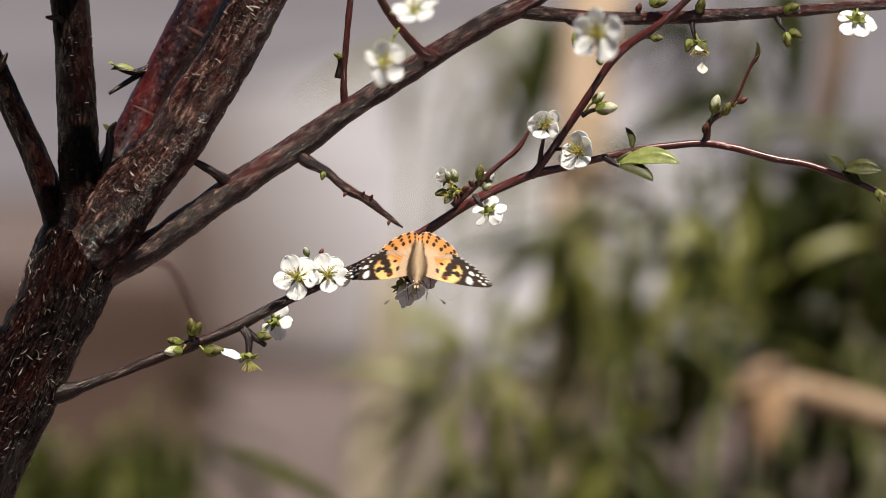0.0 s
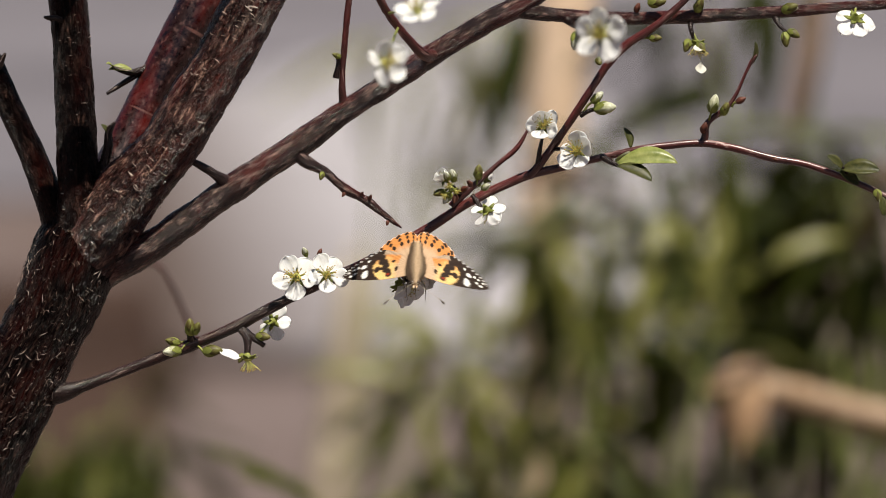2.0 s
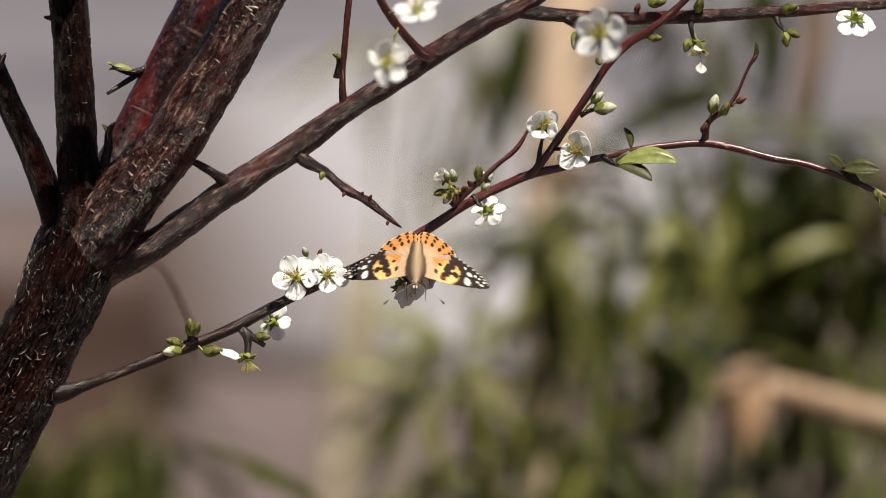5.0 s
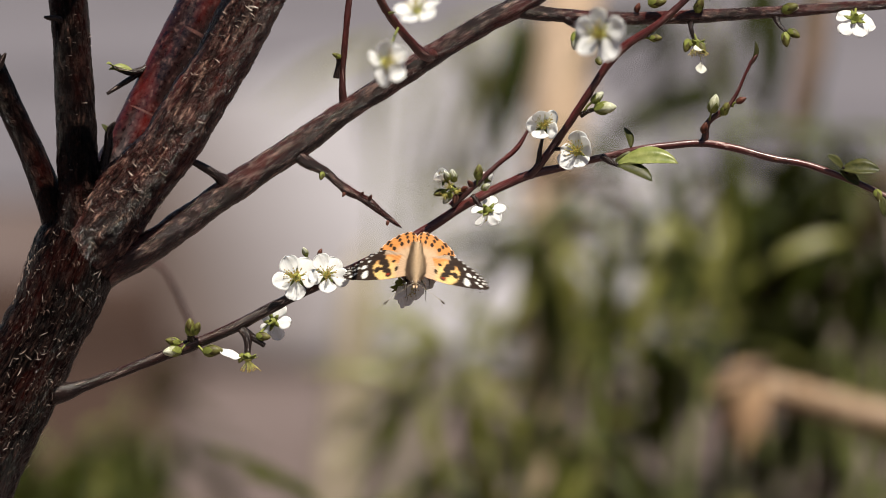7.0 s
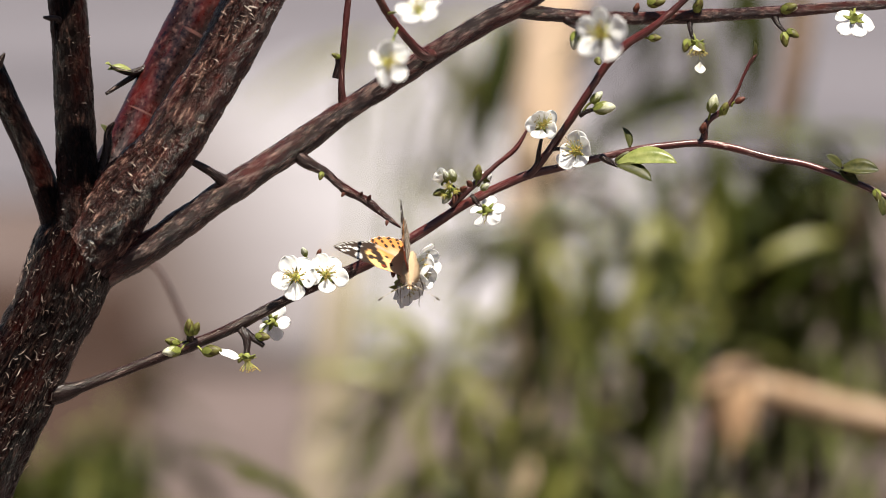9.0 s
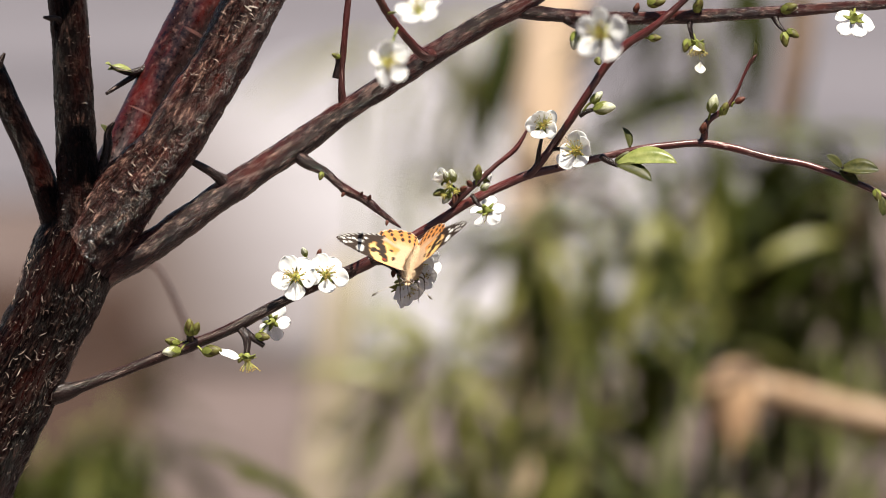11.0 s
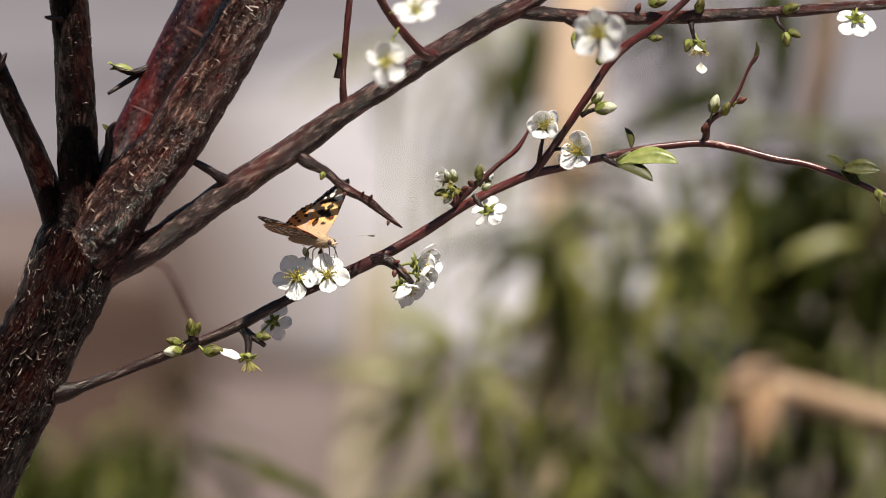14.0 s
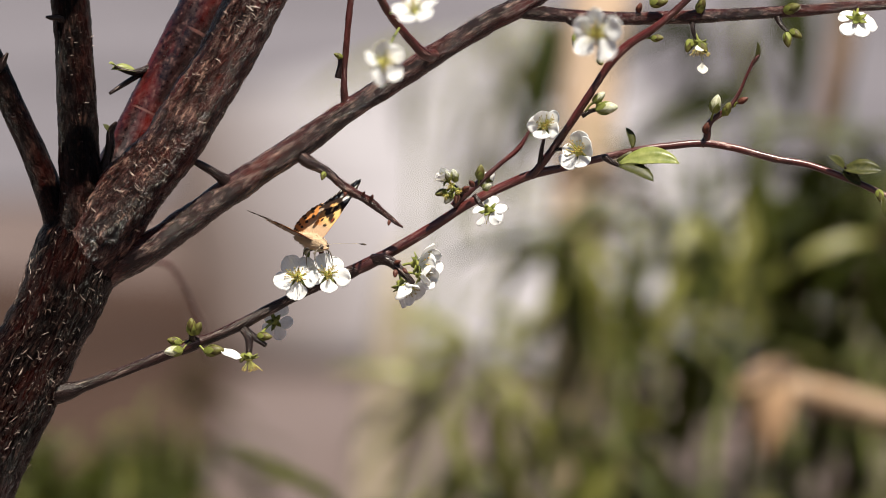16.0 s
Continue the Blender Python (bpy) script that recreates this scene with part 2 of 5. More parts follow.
def ball(bm, m, sub=2):
    return bmesh.ops.create_icosphere(bm, subdivisions=sub, radius=1.0, matrix=m)["verts"]


def shell(bm, grid, thick):
    """Closes a grid of points into a thin plate."""
    low = [[bm.verts.new(v.co - Vector((0, 0, thick))) for v in row] for row in grid]
    n, m = len(grid) - 1, len(grid[0]) - 1
    for j in range(n):
        for i in range(m):
            bm.faces.new((grid[j][i], grid[j][i + 1], grid[j + 1][i + 1], grid[j + 1][i]))
            bm.faces.new((low[j][i], low[j + 1][i], low[j + 1][i + 1], low[j][i + 1]))
    for j in range(n):
        bm.faces.new((grid[j][0], grid[j + 1][0], low[j + 1][0], low[j][0]))
        bm.faces.new((grid[j + 1][m], grid[j][m], low[j][m], low[j + 1][m]))
    for i in range(m):
        bm.faces.new((grid[0][i + 1], grid[0][i], low[0][i], low[0][i + 1]))
        bm.faces.new((grid[n][i], grid[n][i + 1], low[n][i + 1], low[n][i]))


def facing(normal, roll=0.0):
    """A turn whose z looks along normal."""
    return normal.to_track_quat("Z", "Y").to_matrix().to_4x4() @ Matrix.Rotation(radians(roll), 4, "Z")


# ---- the ground ----
def sheet(name, x0, x1, y0, y1, z, material, label, n=24):
    bm = bmesh.new()
    grid = [[bm.verts.new((x0 + (x1 - x0) * i / n, y0 + (y1 - y0) * j / n, z)) for i in range(n + 1)] for j in range(n + 1)]
    for j in range(n):
        for i in range(n):
            bm.faces.new((grid[j][i], grid[j][i + 1], grid[j + 1][i + 1], grid[j + 1][i]))
    mesh = bpy.data.meshes.new(name)
    bm.to_mesh(mesh)
    bm.free()
    mesh.materials.append(material)
    ob = new(name, mesh)
    return tagged(ob, label, name, kind="structure")


sheet("ground", -300, 300, -250, 600, 0.0, SOIL, "bare pinkish-brown soil with scattered pale grit")


def pavement():
    bm = bmesh.new()
    bmesh.ops.create_cube(bm, size=1.0, matrix=Matrix.Translation((0, 21 + 39, 0.01)) @ Matrix.Diagonal((160, 90, 0.06, 1)))
    bmesh.ops.bevel(bm, geom=list(bm.edges), offset=0.012, segments=2, affect="EDGES")
    mesh = bpy.data.meshes.new("pavement")
    bm.to_mesh(mesh)
    bm.free()
    mesh.materials.append(PAVING)
    tagged(new("pavement", mesh), "sunlit pale grey-lavender paved yard", "pavement", kind="structure")


pavement()


def concrete_material():
    """Pale concrete with brown over its left edge, thinning out inward."""
    n = Nodes("pale_concrete", 0.9, 0.0, 0.1)
    v = n.coords("Object")
    xyz, edge, reach = n.add("SeparateXYZ"), n.add("Math"), n.add("MapRange")
    n.link(v, xyz.inputs[0])
    edge.operation = "MULTIPLY_ADD"
    edge.inputs[1].default_value = 0.074
    n.link(xyz.outputs[1], edge.inputs[0])
    n.link(xyz.outputs[0], edge.inputs[2])
    for k, value in ((1, 0.21), (2, 0.92), (3, 0.0), (4, 1.0)):
        reach.inputs[k].default_value = value
    n.link(edge.outputs[0], reach.inputs[0])
    big, fine = n.noise(v, 0.9, 3), n.noise(v, 14, 5, 0.7)
    base = n.ramp(big, [(0.35, (0.226, 0.213, 0.229)), (0.65, (0.312, 0.296, 0.317))])
    base = n.mix(n.ramp(fine, [(0.5, (0, 0, 0)), (0.75, (0.5, 0.5, 0.5))]), base, (0.256, 0.244, 0.264))
    cover = n.mix(0.25, reach.outputs[0], fine)
    base = n.mix(n.ramp(cover, [(0.10, (1, 1, 1)), (0.85, (0, 0, 0))]), base, (0.060, 0.041, 0.034))
    n.colour(base).bump(fine, 0.5, 0.002)
    return n.mat


CONCRETE = concrete_material()


def path(corners, z, label):
    """A flat slab over four ground corners."""
    bm = bmesh.new()
    low = [bm.verts.new((x, y, 0.0)) for x, y in corners]
    top = [bm.verts.new((x, y, z)) for x, y in corners]
    bm.faces.new(low[::-1])
    bm.faces.new(top)
    for k in range(4):
        bm.faces.new((low[k], low[(k + 1) % 4], top[(k + 1) % 4], top[k]))
    bmesh.ops.bevel(bm, geom=list(bm.edges), offset=0.012, segments=2, affect="EDGES")
    mesh = bpy.data.meshes.new("path")
    bm.to_mesh(mesh)
    bm.free()
    mesh.materials.append(CONCRETE)
    tagged(new("path", mesh), label, "path", kind="structure")


path([(-0.56, 9.8), (1.0, 9.8), (0.80, 29.0), (-1.28, 19.5)], 0.058, "wide pale concrete path that turns brown towards its left edge")

BED = ground_material("dark_mulch", (0.026, 0.0140, 0.0098), (0.045, 0.0262, 0.0196), (0.054, 0.0345, 0.027), 0.8, 0.02)


def flower_bed(x0, x1, y0, y1):
    """A low mound of bare dark soil."""
    bm = bmesh.new()
    n = 20
    rows = []
    for j in range(n + 1):
        row = []
        for i in range(n + 1):
            a, c = i / n, j / n
            edge = min(1.0, 14 * min(a, 1 - a, c, 1 - c))
            wob = 0.12 * noise.noise(Vector((a * 4, c * 4, 2)))
            x, y = x0 + (x1 - x0 - 0.20 * c) * a + wob * 0.5, y0 + (y1 - y0) * c + wob * 3
            row.append(bm.verts.new((x, y, -0.01 + 0.05 * edge + 0.015 * noise.noise(Vector((x * 3, y * 3, 1))))))
        rows.append(row)
    for j in range(n):
        for i in range(n):
            bm.faces.new((rows[j][i], rows[j][i + 1], rows[j + 1][i + 1], rows[j + 1][i]))
    mesh = bpy.data.meshes.new("flower_bed")
    bm.to_mesh(mesh)
    bm.free()
    mesh.materials.append(BED)
    mesh.shade_smooth()
    tagged(new("flower_bed", mesh), "low bed of dark brown bare soil", "flower bed", kind="structure")


flower_bed(-3.0, -0.37, 6.0, 12.3)

# ---- the plum tree ----
tree = tagged(empty("plum_tree", Vector((-0.36, 0.0, 0.0))), "flowering plum tree with rough dark peeling bark and white blossom",
              "tree")


def limb(name, label, points, material, sides=16, step=2.0, rough=0.05, seed=0.0, knots=0.0):
    return part(name, tube(bmesh.new(), points, sides, step, rough, seed, knots), material, tree, label)


TRUNK = [(-261.6, -1160.0, 0, 43.45), (-258.3, -1023.1, 0, 27.16), (-257.2, -816.7, 0, 23.90), (-252.9, -556.0, 0, 21.73), (-231.2, -295.3, 0, 19.99), (-205.1, -154.0, 0, 18.25), (-181.6, -91.0, 0, 17.16), (-164.3, -54.1, 0, 16.51),
         (-151.2, -28.0, 0, 15.64), (-143.0, -8.5, 0, 16.95), (-138.0, 6.7, 4, 15.24), (-133.7, 19.9, 10, 8.74), (-132.1, 26.5, 12, 1.75)]
LIMB_A = [(-156.3, -34.8, 14, 6.57), (-145.2, -15.0, 6, 12.64), (-133.3, 2.8, -2, 14.32), (-118.5, 22.7, -9, 12.54), (-104.0, 40.2, -12, 11.20), (-91.9, 58.9, -14, 10.95), (-82.1, 75.3, -14, 11.00), (-72.1, 94.7, -14, 11.00), (-56.3, 125.6, -10, 10.50),
          (-44.3, 167.5, 0, 9.13), (-40.4, 228.6, 20, 7.47), (-31.8, 296.0, 30, 5.74), (-31.8, 384.3, 30, 2.21)]
LIMB_B = [(-132.3, 19.9, 16, 9.64), (-123.4, 37.5, 20, 8.34), (-114.9, 54.8, 24, 8.36), (-104.0, 75.1, 27, 9.04), (-93.6, 95.1, 30, 9.49), (-80.5, 121.9, 34, 9.29), (-76.3, 164.4, 40, 7.99), (-59.2, 237.8, 60, 5.83), (-50.2, 323.0, 60, 1.79)]
LIMB_C = [(-145.5, -17.3, 10, 6.55), (-139.5, 0.2, 0, 11.30), (-138.0, 15.4, -5, 9.75), (-139.3, 30.5, -6, 8.23), (-140.2, 52.2, -5, 7.58), (-141.6, 73.9, -4, 7.37), (-143.1, 95.6, -4, 7.37), (-146.4, 130.6, 0, 6.95), (-157.6, 183.1, 4, 5.66), (-162.5, 271.1, 10, 2.18)]
LIMB_D = [(-143.7, -12.9, 10, 4.37), (-144.9, 4.6, 2, 7.83), (-150.3, 18.7, 0, 5.87), (-157.9, 37.6, 2, 5.22), (-166.3, 55.7, 4, 4.79), (-175.1, 75.4, 5, 4.57), (-188.5, 104.9, 8, 4.15), (-206.2, 161.8, 10, 3.06), (-215.1, 227.6, 12, 1.09)]
BRANCH = [(-158.5, -34.8, 14, 5.25), (-143.0, -15.1, 12, 9.62), (-126.9, -6.7, 0, 7.17), (-113.1, 0.2, -6, 6.06), (-98.3, 10.4, -6, 5.63), (-83.3, 21.2, -4, 5.42), (-68.1, 31.2, -3, 5.21), (-53.0, 41.5, 0, 5.00), (-37.8, 52.4, 0, 4.56),
          (-18.3, 65.0, 0, 4.35), (-0.9, 76.3, 0, 4.35), (16.5, 86.7, 0, 4.35), (30.6, 94.1, 0, 4.13), (47.0, 105.2, 4, 3.48), (73.3, 124.6, 8, 3.05), (113.1, 153.6, 16, 1.97), (135.3, 180.3, 20, 0.66)]
SHOOT = [(26.3, 92.3, 0, 2.82), (36.1, 90.8, 0, 2.82), (51.2, 89.4, -2, 2.60), (68.5, 88.5, -4, 2.60), (90.2, 88.9, -4, 2.60), (111.9, 90.0, -4, 2.38), (133.6, 91.3, -4, 2.17), (155.2, 93.0, -4, 1.95),
         (170.4, 93.9, -4, 1.95), (202.9, 97.8, -4, 1.73), (242.5, 108.9, 0, 0.87)]
LONG = [(-151.7, -56.2, -2, 4.77), (-145.7, -54.9, -4, 3.47), (-137.5, -52.5, -4, 2.28), (-122.3, -46.8, -4, 2.10), (-104.9, -40.1, -4, 2.10), (-83.3, -31.7, -2, 2.11), (-66.0, -22.8, 0, 2.11), (-48.7, -14.1, 0, 2.11),
        (-35.6, -8.9, 0, 2.28), (-22.6, -2.4, 0, 2.11), (-5.2, 7.8, 2, 1.94), (10.0, 17.6, 2, 1.76), (25.2, 25.0, 2, 1.76), (35.0, 28.9, 2, 1.76), (47.0, 31.5, 2, 1.41),
        (60.0, 34.8, 2, 1.41), (75.2, 38.0, 0, 1.41), (88.2, 39.8, 0, 1.41), (100.2, 40.6, 0, 1.41), (112.0, 38.8, -2, 1.41), (127.1, 34.7, -3, 1.41), (140.1, 32.3, -4, 1.24),
        (153.0, 27.7, -5, 1.24), (165.9, 22.3, -6, 1.23), (185.2, 12.1, -8, 1.06), (202.5, 0.2, -8, 0.52)]

limb("trunk", "dark brown trunk with peeling fibrous bark", TRUNK, BARK_OLD_SHADED, 56, 2.2, 0.07, 1.0)
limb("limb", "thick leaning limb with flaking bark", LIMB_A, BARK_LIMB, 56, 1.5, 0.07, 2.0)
limb("limb", "smooth dark red limb with pale rings", LIMB_B, BARK_RED, 36, 2.2, 0.03, 3.0)
limb("limb", "upright dark limb", LIMB_C, BARK_OLD_SHADED, 36, 1.8, 0.06, 4.0)
limb("limb", "slim dark limb", LIMB_D, BARK_OLD_SHADED, 28, 2.2, 0.05, 5.0)
limb("branch", "straight grey-brown branch with reddish upper side", BRANCH, BARK_GREY, 32, 1.2, 0.08, 6.0, 0.14)
limb("branch", "level dark side branch", SHOOT, BARK_GREY, 20, 1.0, 0.10, 7.0, 0.2)
limb("twig", "dark silvery foot of the long twig", [*LONG[:9], (-31.3, -6.5, 0.2, 2.09)], BARK_FOOT, 24, 0.8, 0.10, 8.0, 0.3)
limb("twig", "long thin arching reddish twig", LONG[8:], BARK_TWIG, 24, 0.9, 0.05, 8.0, 0.22)
TWIGS = [
    ("twig", [(33.9, 28.1, 2, 2.17), (37.2, 31.9, 0, 1.74), (43.6, 40.4, -2, 1.74), (50.1, 50.1, -4, 1.73), (56.5, 59.8, -6, 1.73), (64.0, 71.2, -8, 1.73), (70.9, 78.1, -9, 1.73), (81.3, 84.9, -10, 1.51),
              (89.9, 92.1, -10, 1.51), (96.4, 98.5, -10, 1.51), (111.5, 114.8, -10, 1.08), (124.5, 134.2, -10, 0.43)]),
    ("twig", [(3.9, 16.3, 2, 1.74), (8.3, 20.9, 2, 1.52), (14.4, 26.1, 3, 1.31), (22.0, 32.9, 4, 1.09), (29.0, 38.8, 5, 1.09), (34.0, 46.9, 6, 0.48)]),
    ("spur", [(-57.4, 38.9, 0, 2.61), (-51.8, 33.4, -3, 2.17), (-44.7, 29.7, -4, 1.62), (-40.0, 25.6, -5, 1.60), (-36.0, 22.5, -5, 1.90), (-32.0, 20.4, -5, 1.50), (-27.9, 18.0, -6, 1.45), (-24.0, 14.8, -6, 1.10), (-20.4, 11.9, -6, 1.05), (-17.8, 9.9, -6, 0.75), (-15.4, 8.2, -6, 0.32)]),
    ("spur", [(-79.1, 23.0, 0, 3.26), (-83.2, 25.8, -6, 2.60), (-87.4, 29.0, -9, 1.73), (-92.7, 32.2, -11, 1.30), (-97.8, 34.8, -12, 0.54)]),
    ("twig", [(-37.4, 53.2, 0, 2.39), (-38.0, 59.9, -2, 1.74), (-38.0, 67.5, -3, 1.30), (-36.8, 82.6, -5, 1.41), (-35.5, 95.5, -6, 1.52), (-34.2, 110.6, -8, 1.30), (-31.1, 138.5, -10, 0.65)]),
    ("twig", [(-2.6, 74.5, 0, 3.04), (-6.9, 74.5, -12, 2.37), (-12.7, 79.8, -18, 1.94), (-18.0, 86.1, -23, 1.93), (-22.3, 92.3, -28, 1.71), (-25.6, 99.3, -32, 1.50), (-30.7, 113.2, -36, 0.85)]),
    ("twig", [(-130.4, -3.1, 20, 2.63), (-131.3, -3.3, 190, 1.67), (-131.2, -5.4, 330, 1.28), (-125.2, -8.0, 360, 1.16), (-119.8, -17.4, 370, 1.17), (-115.9, -27.1, 380, 1.30), (-112.2, -37.7, 390, 1.05), (-111.1, -52.4, 400, 0.39)]),
    ("twig", [(99.1, 39.8, 0, 1.52), (101.2, 42.4, 0, 1.52), (102.5, 48.6, -1, 1.30), (109.4, 54.0, -2, 1.09), (113.3, 59.3, -2, 0.87), (116.7, 67.0, -3, 0.69), (119.3, 72.2, -3, 0.91), (121.3, 74.6, -3, 0.33)]),
    ("spur", [(-26.9, -4.1, 0, 2.17), (-22.1, -4.1, -4, 1.73), (-18.2, -6.3, -6, 1.52), (-14.3, -10.2, -8, 1.30), (-11.3, -13.4, -8, 0.87)]),
    ("spur", [(-78.0, -29.3, 0, 1.74), (-75.1, -32.8, -3, 1.52), (-74.4, -35.8, -4, 1.30), (-74.5, -39.9, -5, 1.08)]),
    ("spur", [(-75.6, -31.5, 0, 1.52), (-71.3, -34.5, -4, 1.30), (-68.0, -37.1, -5, 0.87)]),
    ("spur", [(-95.3, -36.2, -2, 1.74), (-96.2, -34.0, -5, 1.52), (-96.2, -31.8, -6, 1.08)]),
    ("spur", [(-112.1, 72.5, 26, 1.54), (-116.1, 69.7, 22, 1.32), (-121.6, 68.7, 20, 0.88), (-127.7, 70.8, 18, 0.66)]),
    ("spur", [(-114.9, 70.6, 24, 1.32), (-119.6, 67.0, 22, 1.10), (-124.3, 63.9, 20, 0.88), (-129.6, 60.3, 18, 0.55)]),
    ("spur", [(-129.9, 30.6, -4, 1.95), (-127.8, 38.8, -6, 1.52), (-127.5, 44.4, -7, 1.30), (-126.6, 46.5, -8, 1.08), (-125.0, 48.7, -8, 0.43)]),
    ("spur", [(-144.1, 86.3, -8, 1.51), (-146.8, 88.1, -12, 1.08), (-149.7, 88.3, -13, 0.86), (-151.6, 88.6, -14, 0.43)]),
    ("spur", [(47.9, 88.0, -4, 1.30), (51.1, 85.7, -8, 1.08), (52.6, 82.0, -50, 0.90), (50.2, 80.3, -120, 0.70)]),
    ("spur", [(95.6, 87.8, -4, 1.30), (95.7, 84.2, -6, 0.87), (97.0, 79.9, -6, 0.87)]),
    ("spur", [(128.1, 89.5, -4, 1.30), (129.5, 86.0, -6, 0.87), (132.2, 82.9, -8, 0.65)]),
    ("spur", [(37.2, 32.2, 0, 1.09), (37.7, 37.5, -3, 0.87), (38.6, 42.3, -4, 0.65)]),
    ("spur", [(41.5, 38.0, -1, 0.87), (45.7, 38.4, -4, 0.65), (51.1, 37.9, -6, 0.54)]),
    ("spur", [(53.3, 51.2, -4, 1.08), (55.9, 52.7, -5, 0.87), (60.2, 53.9, -6, 0.65)]),
    ("spur", [(61.7, 35.4, 0, 1.30), (65.3, 33.2, -3, 1.08), (68.1, 31.7, -4, 0.65)]),
    ("spur", [(12.2, 20.2, 2, 1.30), (14.3, 17.2, -1, 0.87), (16.1, 15.0, -2, 0.65)]),
    ("spur", [(7.4, 21.5, 2, 1.09), (5.2, 22.8, -3, 1.08), (3.5, 24.5, -5, 0.87)]),
    ("spur", [(155.2, 27.1, -5, 1.08), (155.5, 29.2, -6, 0.87), (153.7, 31.4, -7, 0.43)]),
    ("spur", [(-177.0, 63.3, 2, 1.52), (-170.8, 69.3, 0, 1.41), (-168.9, 72.7, -1, 1.09), (-167.3, 75.3, -2, 0.43)]),
    ("spur", [(-40.3, 65.7, -3, 1.30), (-39.5, 71.3, -4, 0.87), (-39.9, 74.3, -5, 0.87)]),
]
# Two crown limbs out of view, added to shade the slim limb and fork.
limb("limb", "unseen dark limb of the crown, added to shade the slim limb", [(-143.1, 92.0, -3, 4.5), (-143.0, 118.0, -20, 6.5), (-146.0, 142.0, -31, 6.5), (-159.0, 174.0, -32, 6.2), (-173.0, 207.0, -31, 5.6), (-196.0, 262.0, -20, 3.0)], BARK_OLD_SHADED, 24, 2.2, 0.05, 51.0)
limb("limb", "unseen dark side limb of the crown, added to shade the fork", [(-64.0, 112.0, -12, 5.0), (-82.0, 127.0, -34, 6.0), (-104.0, 138.0, -54, 5.8), (-128.0, 146.0, -66, 5.4), (-158.0, 158.0, -74, 4.4), (-205.0, 190.0, -78, 1.6)], BARK_OLD_SHADED, 24, 2.2, 0.06, 52.0)
for i, (name, points) in enumerate(TWIGS):
    slim = [(u, v, d, r * (0.88 if name == "twig" else 1.08)) for u, v, d, r in points]
    limb(name, "", slim, BARK_TWIG if name == "twig" else BARK_GREY if points[0][0] == -57.4 else BARK_FOOT, 18, 0.6, 0.15, 10.0 + i, 0.5)


def bark_flakes(name, lines, count, seed, length=(1.2, 3.6), turn=0.7, even=0.25, material=None, thick=1.0, curl=0.09):
    """Thin curled slivers of peeling bark, standing off the limbs."""
    rng = random.Random(seed)
    bm = bmesh.new()
    for line in lines:
        rows = spline(line, 2.0)
        rows = [r for r in rows if -140 < r[1] < 130 and r[0] < 175]
        for _ in range(count):
            i = rng.randrange(1, len(rows) - 1)
            r = rows[i]
            spot = at(*r[:3]) + (at(*rows[i + 1][:3]) - at(*rows[i - 1][:3])) * rng.uniform(-0.3, 0.3)
            along = (at(*rows[i + 1][:3]) - at(*rows[i - 1][:3])).normalized()
            a = rng.uniform(0, 2 * math.pi)
            if noise.noise(Vector((spot.x * 26 + math.cos(a) * 0.9, spot.z * 26 + math.sin(a) * 0.9, seed))) < rng.uniform(-even, even):
                continue
            side = along.cross(AWAY).normalized()
            out = (side * math.cos(a) + along.cross(side) * math.sin(a)).normalized()
            across = along.cross(out)
            spin = rng.gauss(0, turn)
            run = (across * math.cos(spin) + along * math.sin(spin)).normalized()
            wide = out.cross(run)
            size = length[0] * 0.001 + rng.random() ** 2.2 * (length[1] - length[0]) * 0.001
            lift = rng.uniform(0.0, 0.35) * (1 if rng.random() < 0.5 else 0.3)
            bend, thin = rng.gauss(0, curl), rng.uniform(0.025, 0.07) * thick
            prev = None
            for k in range(5):
                t = k / 4 - 0.5
                rise = size * lift * (t + 0.5) ** 2 - (t * size) ** 2 * (math.cos(spin) ** 2) / (r[3] * 0.002)
                p = spot + out * (r[3] * 0.00101 + rise) + run * (t * size) + wide * (bend * size * 4 * t * t)
                w = wide * (size * thin * (1 - abs(t) * 1.3))
                pair = (bm.verts.new(p - w), bm.verts.new(p + w), bm.verts.new(p + out * 0.00016))
                if prev:
                    bm.faces.new((prev[0], pair[0], pair[2], prev[2]))
                    bm.faces.new((prev[2], pair[2], pair[1], prev[1]))
                prev = pair
    ob = part(name, bm, material or FLAKE, tree, "pale curled slivers of peeling bark")
    tagged(ob, kind="stuff")


bark_flakes("peeling_bark", [TRUNK], 4200, 3, (0.5, 2.2), 1.6, 0.5, None, 1.4, 0.2)
bark_flakes("peeling_bark", [TRUNK], 2600, 26, (0.5, 3.6), 1.3, 0.6, FLAKE_GLINT, 1.1, 0.07)
bark_flakes("peeling_bark", [LIMB_A], 900, 4, (0.5, 2.6), 0.28, 0.4)
bark_flakes("peeling_bark", [LIMB_A], 900, 14, (0.3, 1.2), 1.2, 0.3, None, 1.6)
bark_flakes("peeling_bark", [LIMB_A], 900, 24, (1.4, 4.0), 0.16, 0.35, FLAKE_GLINT, 1.7)
bark_flakes("peeling_bark", [LIMB_C], 200, 25, (1.0, 2.8), 0.14, 0.3, FLAKE_GLINT, 1.7)
bark_flakes("peeling_bark", [LIMB_C], 400, 5, (0.5, 2.0), 0.3)
bark_flakes("peeling_bark", [LIMB_B], 60, 6, (1.0, 2.0))
bark_flakes("peeling_bark", [BRANCH], 260, 7, (0.4, 1.4))
bark_flakes("peeling_bark", [LONG], 160, 8, (0.3, 1.0))


